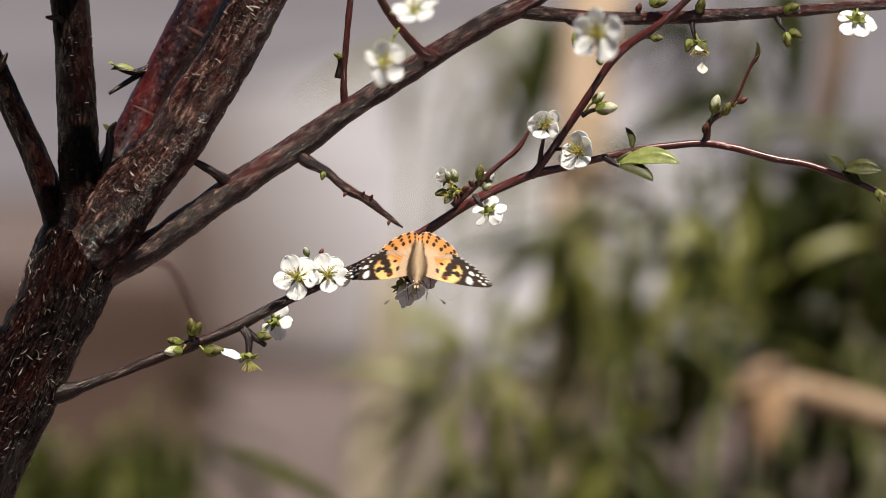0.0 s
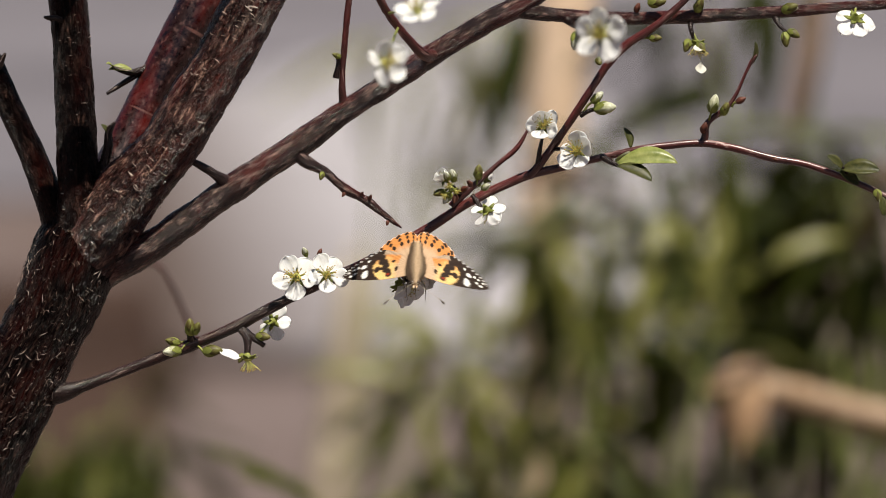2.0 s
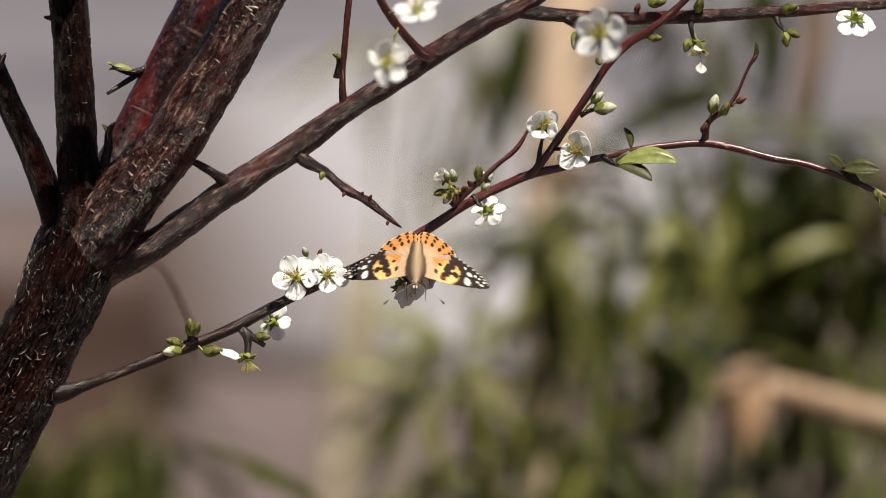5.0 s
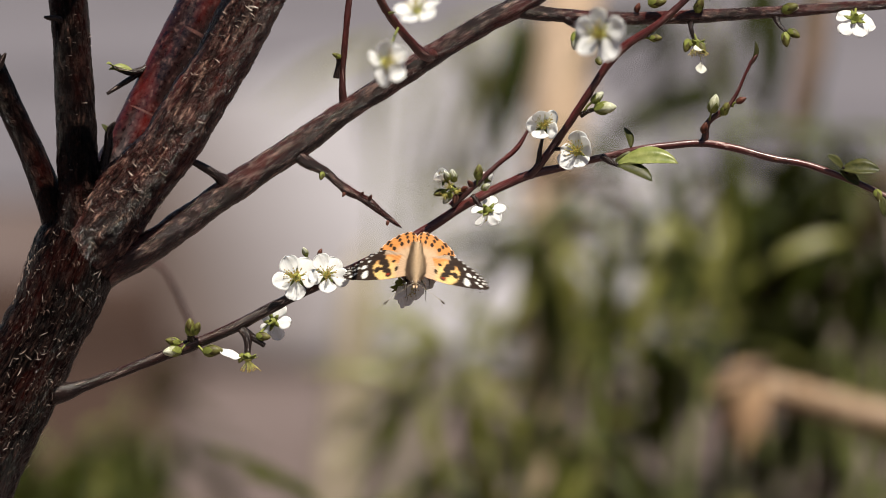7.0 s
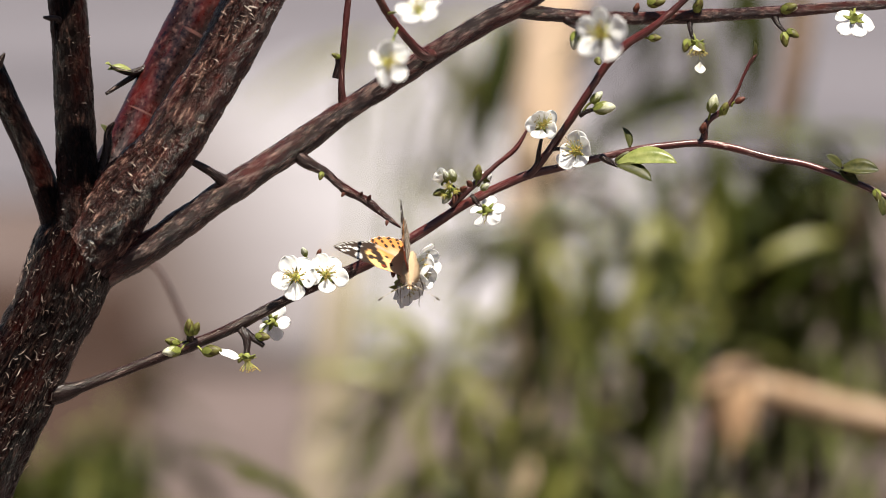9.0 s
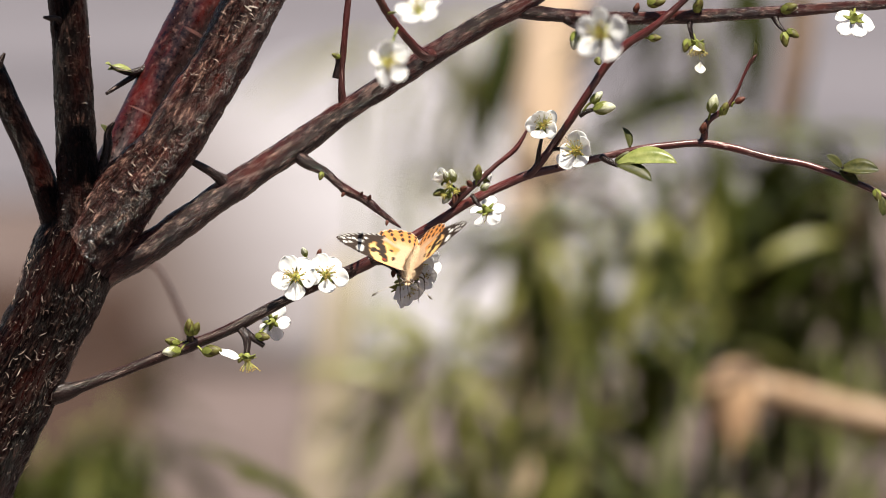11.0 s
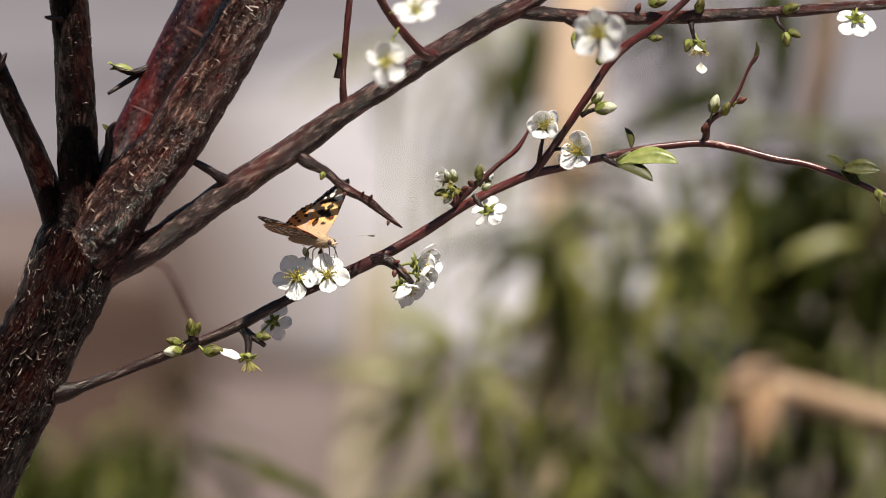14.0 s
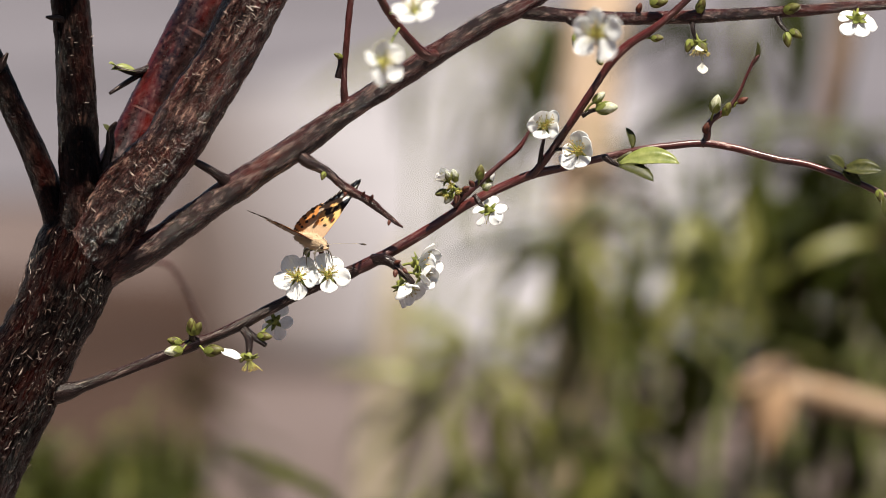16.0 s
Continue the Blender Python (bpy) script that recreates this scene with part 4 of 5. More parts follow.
def cane(points, material, name="culm", parent=None, label=""):
    """A jointed bamboo stem: rows of u, v, d and radius in mm."""
    rows = spline(points, 40)
    for i, r in enumerate(rows):
        if i % 5 == 0:
            r[3] *= 1.12
    bm = tube(bmesh.new(), rows, 14, 40, 0.01)
    return part(name, bm, material, parent, label)


def bamboo(points, count, span, length, mix, seed, label, material=None, droop=0.3):
    """One culm, rooted in the soil, with pointed leaves along a span of it."""
    rng = random.Random(seed)
    foot = at(*points[0][:3])
    reach = foot.z / (UP.z * 0.001)
    foot = Vector((foot.x, foot.y, 0))
    thing = tagged(empty("bamboo_plant", foot), label, "bamboo", "bamboo thicket")
    down = [((points[0][0]), points[0][1] - reach * k, points[0][2] + reach * k * math.tan(PITCH), points[0][3]) for k in (1.0, 0.5)]
    cane([*down, *points], material or CULM, "culm", thing)
    rows = spline(points, 5)
    for _ in range(max(1, round(count * 0.175))):
        t = rng.uniform(*span)
        r = rows[min(len(rows) - 1, int(t * (len(rows) - 1)))]
        a = rng.uniform(0, 2 * math.pi)
        out = way(math.cos(a), rng.uniform(-0.2, 0.9), math.sin(a) * 0.7)
        start = at(*r[:3])
        reach = rng.uniform(0.15, 0.55) * length[0] * 0.001
        piece("branchlet", BRANCHLET, thing, Matrix.Translation(start) @ out.to_track_quat("Y", "Z").to_matrix().to_4x4()
              @ Matrix.Diagonal((0.0011, reach, 0.0011, 1)))
        tip = start + out * reach
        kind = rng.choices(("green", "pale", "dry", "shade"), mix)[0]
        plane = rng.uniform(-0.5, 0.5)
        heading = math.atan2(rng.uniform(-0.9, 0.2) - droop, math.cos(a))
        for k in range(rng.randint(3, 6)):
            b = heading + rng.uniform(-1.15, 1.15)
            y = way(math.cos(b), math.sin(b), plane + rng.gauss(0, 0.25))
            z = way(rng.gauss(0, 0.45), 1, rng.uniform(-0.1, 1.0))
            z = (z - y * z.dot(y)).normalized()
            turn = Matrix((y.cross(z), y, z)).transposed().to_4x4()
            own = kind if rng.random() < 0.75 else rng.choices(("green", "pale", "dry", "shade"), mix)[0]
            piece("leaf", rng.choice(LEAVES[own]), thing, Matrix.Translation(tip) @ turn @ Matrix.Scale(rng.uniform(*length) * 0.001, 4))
    return thing


GREEN_LABEL = "leafy green bamboo plant with long pointed leaves"
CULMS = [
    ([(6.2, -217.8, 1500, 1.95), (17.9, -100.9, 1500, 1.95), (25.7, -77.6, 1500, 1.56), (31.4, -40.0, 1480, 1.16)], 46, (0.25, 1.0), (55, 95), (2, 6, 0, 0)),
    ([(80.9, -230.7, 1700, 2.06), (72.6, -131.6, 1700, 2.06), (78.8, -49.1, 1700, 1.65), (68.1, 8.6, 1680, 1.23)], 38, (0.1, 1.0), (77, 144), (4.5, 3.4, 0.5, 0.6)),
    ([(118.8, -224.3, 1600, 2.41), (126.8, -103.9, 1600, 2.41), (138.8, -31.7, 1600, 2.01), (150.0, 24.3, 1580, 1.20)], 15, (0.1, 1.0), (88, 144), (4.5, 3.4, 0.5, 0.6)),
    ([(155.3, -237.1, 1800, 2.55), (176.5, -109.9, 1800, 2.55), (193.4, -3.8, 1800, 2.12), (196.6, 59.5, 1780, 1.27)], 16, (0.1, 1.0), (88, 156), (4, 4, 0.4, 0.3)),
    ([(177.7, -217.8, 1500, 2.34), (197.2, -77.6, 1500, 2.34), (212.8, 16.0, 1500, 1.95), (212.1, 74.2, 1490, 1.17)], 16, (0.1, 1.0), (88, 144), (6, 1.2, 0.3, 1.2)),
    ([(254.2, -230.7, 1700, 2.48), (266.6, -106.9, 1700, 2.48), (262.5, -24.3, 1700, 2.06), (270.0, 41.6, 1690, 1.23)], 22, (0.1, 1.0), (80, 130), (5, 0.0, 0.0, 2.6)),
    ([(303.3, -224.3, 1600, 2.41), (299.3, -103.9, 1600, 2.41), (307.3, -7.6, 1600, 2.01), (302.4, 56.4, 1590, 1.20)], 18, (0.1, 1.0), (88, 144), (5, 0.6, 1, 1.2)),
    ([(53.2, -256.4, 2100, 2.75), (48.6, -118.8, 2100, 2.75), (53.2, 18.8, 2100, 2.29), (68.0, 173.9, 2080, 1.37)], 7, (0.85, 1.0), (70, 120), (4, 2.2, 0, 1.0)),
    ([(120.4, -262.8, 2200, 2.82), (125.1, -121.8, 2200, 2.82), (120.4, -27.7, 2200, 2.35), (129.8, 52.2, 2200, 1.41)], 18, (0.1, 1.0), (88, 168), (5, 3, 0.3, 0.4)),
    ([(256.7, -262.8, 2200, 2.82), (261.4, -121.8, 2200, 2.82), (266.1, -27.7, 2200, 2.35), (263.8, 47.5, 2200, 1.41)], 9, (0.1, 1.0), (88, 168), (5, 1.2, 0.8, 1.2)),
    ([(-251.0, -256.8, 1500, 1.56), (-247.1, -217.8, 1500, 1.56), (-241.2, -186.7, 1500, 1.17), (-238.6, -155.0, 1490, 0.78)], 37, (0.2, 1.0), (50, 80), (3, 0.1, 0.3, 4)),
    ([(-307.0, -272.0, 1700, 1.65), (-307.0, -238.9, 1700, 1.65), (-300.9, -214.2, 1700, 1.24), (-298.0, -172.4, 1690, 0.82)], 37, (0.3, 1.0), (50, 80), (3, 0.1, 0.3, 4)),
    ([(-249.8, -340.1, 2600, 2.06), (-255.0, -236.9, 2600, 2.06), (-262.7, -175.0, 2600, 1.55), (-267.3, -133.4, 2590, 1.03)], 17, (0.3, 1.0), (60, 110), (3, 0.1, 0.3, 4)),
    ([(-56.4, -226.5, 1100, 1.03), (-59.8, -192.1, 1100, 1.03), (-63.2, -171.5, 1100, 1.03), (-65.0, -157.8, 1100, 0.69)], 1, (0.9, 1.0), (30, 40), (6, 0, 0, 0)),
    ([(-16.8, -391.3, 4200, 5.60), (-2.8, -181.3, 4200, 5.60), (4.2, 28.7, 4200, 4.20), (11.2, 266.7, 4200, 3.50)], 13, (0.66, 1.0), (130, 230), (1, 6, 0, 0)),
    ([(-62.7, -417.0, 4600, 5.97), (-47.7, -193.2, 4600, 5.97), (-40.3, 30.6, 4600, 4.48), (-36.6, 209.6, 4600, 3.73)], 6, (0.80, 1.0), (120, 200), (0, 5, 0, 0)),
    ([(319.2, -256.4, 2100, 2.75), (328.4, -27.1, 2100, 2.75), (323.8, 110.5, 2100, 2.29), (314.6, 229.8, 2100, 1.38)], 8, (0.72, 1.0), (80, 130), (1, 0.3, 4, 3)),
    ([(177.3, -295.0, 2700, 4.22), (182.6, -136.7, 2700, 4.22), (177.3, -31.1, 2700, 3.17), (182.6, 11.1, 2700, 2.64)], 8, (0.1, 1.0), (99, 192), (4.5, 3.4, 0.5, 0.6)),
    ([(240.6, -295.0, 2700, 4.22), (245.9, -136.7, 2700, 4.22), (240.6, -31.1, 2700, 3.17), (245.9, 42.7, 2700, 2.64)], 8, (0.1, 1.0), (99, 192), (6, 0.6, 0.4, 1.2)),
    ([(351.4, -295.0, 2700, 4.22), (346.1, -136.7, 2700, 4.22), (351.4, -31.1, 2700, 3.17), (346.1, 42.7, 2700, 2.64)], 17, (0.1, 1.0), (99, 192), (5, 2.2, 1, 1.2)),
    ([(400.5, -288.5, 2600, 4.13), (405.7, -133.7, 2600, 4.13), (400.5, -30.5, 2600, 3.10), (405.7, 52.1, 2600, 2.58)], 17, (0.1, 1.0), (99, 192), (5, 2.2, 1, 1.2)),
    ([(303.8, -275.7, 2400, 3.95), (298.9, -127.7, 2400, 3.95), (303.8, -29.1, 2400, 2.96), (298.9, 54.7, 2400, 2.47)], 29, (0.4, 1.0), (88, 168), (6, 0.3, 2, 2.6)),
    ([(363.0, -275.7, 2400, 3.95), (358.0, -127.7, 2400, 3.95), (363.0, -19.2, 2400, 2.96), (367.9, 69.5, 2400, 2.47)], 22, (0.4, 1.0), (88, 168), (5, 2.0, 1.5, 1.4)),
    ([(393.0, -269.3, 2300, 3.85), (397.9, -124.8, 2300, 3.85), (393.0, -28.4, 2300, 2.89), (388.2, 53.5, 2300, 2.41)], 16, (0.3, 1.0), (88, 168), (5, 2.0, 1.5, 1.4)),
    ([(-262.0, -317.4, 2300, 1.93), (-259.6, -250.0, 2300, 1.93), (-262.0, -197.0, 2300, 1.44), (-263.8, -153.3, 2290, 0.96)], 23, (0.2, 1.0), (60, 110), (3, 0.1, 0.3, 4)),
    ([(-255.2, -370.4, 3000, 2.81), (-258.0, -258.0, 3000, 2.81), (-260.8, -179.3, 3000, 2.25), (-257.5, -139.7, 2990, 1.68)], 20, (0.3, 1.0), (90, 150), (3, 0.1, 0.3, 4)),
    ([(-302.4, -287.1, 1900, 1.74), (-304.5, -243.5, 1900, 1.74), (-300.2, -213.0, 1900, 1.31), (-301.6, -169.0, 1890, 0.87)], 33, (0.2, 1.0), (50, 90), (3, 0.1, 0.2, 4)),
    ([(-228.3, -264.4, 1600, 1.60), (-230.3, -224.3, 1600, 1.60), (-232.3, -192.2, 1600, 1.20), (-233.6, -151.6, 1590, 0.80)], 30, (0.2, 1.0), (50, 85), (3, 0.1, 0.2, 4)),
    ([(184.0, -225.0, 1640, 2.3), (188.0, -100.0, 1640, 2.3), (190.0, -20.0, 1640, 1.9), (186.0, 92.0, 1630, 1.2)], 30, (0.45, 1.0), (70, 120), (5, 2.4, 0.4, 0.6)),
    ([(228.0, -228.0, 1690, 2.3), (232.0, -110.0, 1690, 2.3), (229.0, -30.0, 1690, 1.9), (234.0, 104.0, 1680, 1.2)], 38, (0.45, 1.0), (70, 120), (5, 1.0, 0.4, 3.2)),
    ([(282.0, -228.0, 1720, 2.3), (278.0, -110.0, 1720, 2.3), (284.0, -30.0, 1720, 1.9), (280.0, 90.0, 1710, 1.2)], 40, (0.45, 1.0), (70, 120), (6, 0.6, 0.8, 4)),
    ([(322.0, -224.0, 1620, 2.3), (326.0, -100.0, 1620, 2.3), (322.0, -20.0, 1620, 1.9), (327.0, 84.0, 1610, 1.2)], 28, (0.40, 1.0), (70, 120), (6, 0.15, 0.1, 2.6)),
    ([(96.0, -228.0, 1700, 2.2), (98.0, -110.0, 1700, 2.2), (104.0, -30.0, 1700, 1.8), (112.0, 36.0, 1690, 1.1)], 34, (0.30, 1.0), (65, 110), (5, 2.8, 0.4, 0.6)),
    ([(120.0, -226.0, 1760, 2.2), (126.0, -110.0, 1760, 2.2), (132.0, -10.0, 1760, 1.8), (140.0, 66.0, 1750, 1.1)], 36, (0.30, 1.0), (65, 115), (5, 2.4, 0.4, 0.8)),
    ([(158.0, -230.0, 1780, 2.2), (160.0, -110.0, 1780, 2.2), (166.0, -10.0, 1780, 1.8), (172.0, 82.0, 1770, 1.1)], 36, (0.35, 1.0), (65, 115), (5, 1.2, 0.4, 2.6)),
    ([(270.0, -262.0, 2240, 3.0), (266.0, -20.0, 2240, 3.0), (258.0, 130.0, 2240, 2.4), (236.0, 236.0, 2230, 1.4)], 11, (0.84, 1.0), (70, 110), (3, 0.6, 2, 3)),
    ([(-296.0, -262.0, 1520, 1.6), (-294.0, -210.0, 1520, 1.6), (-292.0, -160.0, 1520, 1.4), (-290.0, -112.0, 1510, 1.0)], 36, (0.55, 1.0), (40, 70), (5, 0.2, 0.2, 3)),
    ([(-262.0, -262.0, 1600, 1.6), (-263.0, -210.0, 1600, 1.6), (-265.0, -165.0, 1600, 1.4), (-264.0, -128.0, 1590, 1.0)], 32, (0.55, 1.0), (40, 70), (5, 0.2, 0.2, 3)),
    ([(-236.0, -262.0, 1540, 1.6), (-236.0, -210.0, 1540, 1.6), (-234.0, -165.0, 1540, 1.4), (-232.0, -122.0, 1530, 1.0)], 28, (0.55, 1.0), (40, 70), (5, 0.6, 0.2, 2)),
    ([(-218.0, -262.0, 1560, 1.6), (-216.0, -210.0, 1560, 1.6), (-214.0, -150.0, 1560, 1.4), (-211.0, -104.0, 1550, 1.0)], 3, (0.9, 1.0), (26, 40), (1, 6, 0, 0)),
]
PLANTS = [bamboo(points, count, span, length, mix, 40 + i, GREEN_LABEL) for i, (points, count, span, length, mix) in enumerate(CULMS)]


def big_leaf(plant, where, tip, kind, tilt=(0.2, 0.5, 0.8)):
    """One large leaf of a bamboo plant, from its foot to its tip."""
    a, b = at(*where), at(*tip)
    y = (b - a).normalized()
    z = way(*tilt)
    z = (z - y * z.dot(y)).normalized()
    turn = Matrix((y.cross(z), y, z)).transposed().to_4x4()
    piece("leaf", LEAVES[kind][0], plant, Matrix.Translation(a) @ turn @ Matrix.Scale((b - a).length, 4))


big_leaf(PLANTS[13], (-61.2, -159.5, 1100), (-121.3, -109.5, 1050), "green")
big_leaf(PLANTS[13], (-63.2, -157.8, 1100), (-87.7, -119.3, 1000), "green")
big_leaf(PLANTS[7], (88.0, 187.6, 2080), (62.0, 84.0, 2000), "broad")
big_leaf(PLANTS[7], (78.0, 173.9, 2080), (70.0, 101.4, 2100), "green")
big_leaf(PLANTS[3], (175.5, 59.5, 1780), (208.8, -12.0, 1700), "green")
big_leaf(PLANTS[3], (181.8, 63.7, 1780), (195.0, -16.3, 1750), "green")
big_leaf(PLANTS[4], (212.1, 74.2, 1490), (228.8, -15.0, 1450), "green")
big_leaf(PLANTS[4], (218.0, 43.1, 1490), (192.4, -45.7, 1450), "pale")
big_leaf(PLANTS[16], (282.5, 216.0, 2100), (288.1, 104.6, 2050), "broad")
big_leaf(PLANTS[16], (319.2, 216.0, 2100), (319.8, 109.2, 2050), "broad")
big_leaf(PLANTS[16], (328.4, 211.4, 2100), (302.3, 94.4, 2000), "dry")
big_leaf(PLANTS[36], (263.0, 140.2, 2300), (145.6, 98.0, 2250), "broad")
big_leaf(PLANTS[36], (258.5, 120.9, 2300), (159.9, 112.3, 2250), "green")
big_leaf(PLANTS[8], (128.2, 51.6, 2150), (80.7, 9.6, 2100), "green")
big_leaf(PLANTS[8], (128.2, 51.6, 2150), (99.1, -13.3, 2100), "green")
big_leaf(PLANTS[8], (128.2, 51.6, 2150), (154.1, 87.6, 2100), "green")
big_leaf(PLANTS[8], (123.5, 51.6, 2150), (99.1, 96.8, 2100), "green")
big_leaf(PLANTS[8], (128.2, 37.6, 2150), (167.9, 9.6, 2100), "pale")
big_leaf(PLANTS[1], (72.6, -49.1, 1700), (26.9, -64.7, 1650), "pale")
big_leaf(PLANTS[1], (74.7, -65.6, 1700), (35.0, -32.1, 1650), "pale")
big_leaf(PLANTS[1], (72.6, -82.1, 1700), (39.1, -52.5, 1650), "pale")
big_leaf(PLANTS[0], (19.9, -77.6, 1500), (-1.5, -38.0, 1450), "pale")
big_leaf(PLANTS[2], (138.0, -7.6, 1580), (109.1, -62.9, 1550), "green")
big_leaf(PLANTS[10], (-250.0, -205.0, 1500), (-226.0, -128.0, 1470), "green")
big_leaf(PLANTS[10], (-248.0, -205.0, 1500), (-240.0, -136.0, 1480), "green")
big_leaf(PLANTS[11], (-306.0, -220.0, 1690), (-296.0, -140.0, 1660), "green")
big_leaf(PLANTS[27], (-231.0, -200.0, 1590), (-222.0, -140.0, 1570), "pale")


def pole(points, material, label):
    """A dead jointed cane that stands in, or leans on, the thicket."""
    foot = at(*points[0][:3])
    thing = tagged(empty("bamboo_cane", foot), label, "bamboo cane")
    rows = spline(points, 60)
    for i in range(0, len(rows) - 1, 4):
        seg = rows[i:i + 5]
        if len(seg) < 2:
            break
        part("internode", tube(bmesh.new(), seg, 14, 30, 0.01), material, thing)
        r = seg[0]
        ring = [r, r + (seg[1] - r) * 0.12]
        ring = [np.array((*q[:3], r[3] * 1.12)) for q in ring]
        part("node", tube(bmesh.new(), ring, 14, 4, 0.01), material, thing)
    return thing


def rooted(u, v, d, r):
    """The foot on the soil straight below a place of the sheet."""
    reach = at(u, v, d).z / (UP.z * 0.001)
    return (u, v - reach, d + reach * math.tan(PITCH), r)


pole([rooted(*(112.3, -77.5, 2350, 22.42)), (112.3, -77.5, 2350, 22.42), (116.2, 54.1, 2350, 24.37), (124.5, 156.5, 2350, 26.32), (136.7, 244.2, 2350, 26.32), (153.8, 409.9, 2350, 19.50)], CANE,
     "thick dry tan bamboo cane standing among green leaves")
pole([(3570.2, -902.3, 1480, 8.73), (2020.7, -538.2, 1480, 9.52), (432.3, -145.0, 1480, 10.31), (303.7, -113.1, 1480, 10.31), (227.0, -92.7, 1480, 9.52)], CANE_BROWN,
     "dry tan bamboo cane leaning across the thicket")
pole([rooted(*(-105.8, -381.2, 4500, 22.04)), (-105.8, -381.2, 4500, 22.04), (-85.2, -190.3, 4500, 22.04), (-69.0, -58.0, 4500, 19.10), (-61.7, 0.7, 4500, 7.35)], CANE_PALE,
     "straw-coloured bare bamboo cane")
for foot_spot, tip_spot, tone in (((237.7, -80.0, 1440), (190.6, -87.9, 1420), "dry"), ((230.1, -85.7, 1440), (216.1, -142.3, 1420), "tan"), ((233.9, -83.8, 1440), (205.3, -116.0, 1430), "tan"),
                                  ((236.5, -76.4, 1450), (197.5, -81.9, 1440), "dry"), ((226.9, -95.6, 1450), (232.7, -129.8, 1440), "tan"),
                                  ((226.0, -84.0, 1440), (218.0, -138.0, 1425), "husk"), ((214.0, -80.0, 1450), (206.0, -128.0, 1435), "husk"),
                                  ((230.0, -82.0, 1450), (196.0, -92.0, 1430), "husk")):
    big_leaf(PLANTS[4], foot_spot, tip_spot, tone)


# ---- the butterfly: mm, head along +y, back along +z ----
FORE = [(0.5, 2.5), (6, 5.0), (14, 6.4), (22, 6.5), (28, 5.9), (30.5, 4.7), (30.4, 2.8), (28.6, 0.0), (25.6, -2.8), (22.2, -5.4), (18.8, -7.8),
        (15, -8.2), (8, -6.2), (3, -4.2), (0.5, -2.5)]
HIND = [(0.5, 1.6), (6, 2.6), (12.5, 0.4), (16.6, -4.2), (17.9, -8.5), (17.4, -12), (14.9, -15.3), (11, -17.8), (7.5, -19.0), (4.5, -18.6),
        (2, -15), (0.6, -8)]
ORANGE, YELLOW, TAN, TAUPE = (0.66, 0.27, 0.075), (0.88, 0.57, 0.22), (0.60, 0.41, 0.26), (0.46, 0.34, 0.24)
BLACK, WHITE, BROWN, RED = (0.032, 0.018, 0.012), (0.86, 0.84, 0.80), (0.15, 0.085, 0.045), (0.28, 0.03, 0.012)


def blend(a, b, f):
    f = min(1.0, max(0.0, f))
    return tuple(p + (q - p) * f for p, q in zip(a, b))


def spots(c, x, y, shapes, tone, soft=0.25):
    """Lays rounded spots (centre, half sizes, turn) over a colour."""
    wob = 0.22 * noise.noise(Vector((x * 0.7, y * 0.7, 5)))
    for cx, cy, a, b, turn in shapes:
        k, s = math.cos(radians(turn)), math.sin(radians(turn))
        u, v = (x - cx) * k + (y - cy) * s, -(x - cx) * s + (y - cy) * k
        c = blend(c, tone, (1 + wob - math.hypot(u / a, v / b)) / soft)
    return c


def fore_upper(x, y, rho, s):
    n = noise.noise(Vector((x * 0.25, y * 0.25, 1))) + 0.5 * noise.noise(Vector((x, y, 2)))
    c = blend(TAN, YELLOW, (x - 7.6 + 1.2 * n + 0.25 * y) / 2.5)
    c = blend(c, ORANGE, (0.1 - y * 0.16 + n * 0.7) if x > 8 else 0)
    c = spots(c, x, y, [(11.8, 1.9, 2.2, 1.5, -12), (13.2, -0.4, 1.8, 2.4, 20), (15.0, -2.4, 2.5, 1.8, 0), (16.4, -4.6, 2.1, 2.0, 0), (16.2, 1.4, 1.4, 1.8, 0), (14.2, 1.0, 1.6, 0.9, 0),
                        (10.4, 3.6, 1.7, 1.3, 0), (8.0, 0.6, 0.8, 1.4, 0), (10.6, -2.8, 1.0, 0.8, 0)], BLACK)
    c = spots(c, x, y, [(10.6, 3.6, 0.9, 0.7, 0)], RED)
    edge = 18.2 - 0.085 * (y + 1.0) ** 2
    c = blend(c, BLACK, (x - edge + 1.0 * n) / 0.7)
    c = blend(c, TAUPE, (-y - 5.6 + 0.5 * n) / 1.0) if x < 16 else c
    c = spots(c, x, y, [(20.9, 3.9, 1.4, 2.2, 10), (22.6, 0.2, 1.3, 1.05, 20), (25.2, 0.6, 0.8, 0.7, 30), (21.4, -2.6, 0.6, 0.6, 0), (25.4, 3.4, 0.7, 0.7, 0), (27.0, 4.6, 1.0, 0.6, 0),
                        (28.4, 3.0, 0.55, 0.5, 0), (26.6, 1.6, 0.5, 0.5, 0)], WHITE, 0.2)
    if rho > 0.955 and 5.3 < s < 10.2 and math.sin(s * 12.0) > 0.1:
        c = blend(c, WHITE, 0.5)
    return c


def hind_upper(x, y, rho, s):
    n = noise.noise(Vector((x * 0.3, y * 0.3, 7))) + 0.5 * noise.noise(Vector((x, y, 8)))
    c = blend(TAN, ORANGE, (rho - 0.54 + 0.10 * n) / 0.20)
    c = blend(c, BROWN, (0.35 + n - (x / 3.0)) * (0.8 if y > -12 else 0.2))
    outer = 3.0 < s < 10.0
    if outer:
        f = abs((s * 1.0) % 1.0 - 0.5) * 2
        for r0, w, k in ((0.955, 0.036, 0.60), (0.86, 0.040, 0.42), (0.735, 0.055, 0.50)):
            c = blend(c, BLACK, (1.1 - math.hypot((rho - r0) / w, (1 - f) / k)) / 0.25)
        if rho > 0.985:
            c = blend(c, WHITE, 0.8 if f < 0.5 else 0.1)
    return c


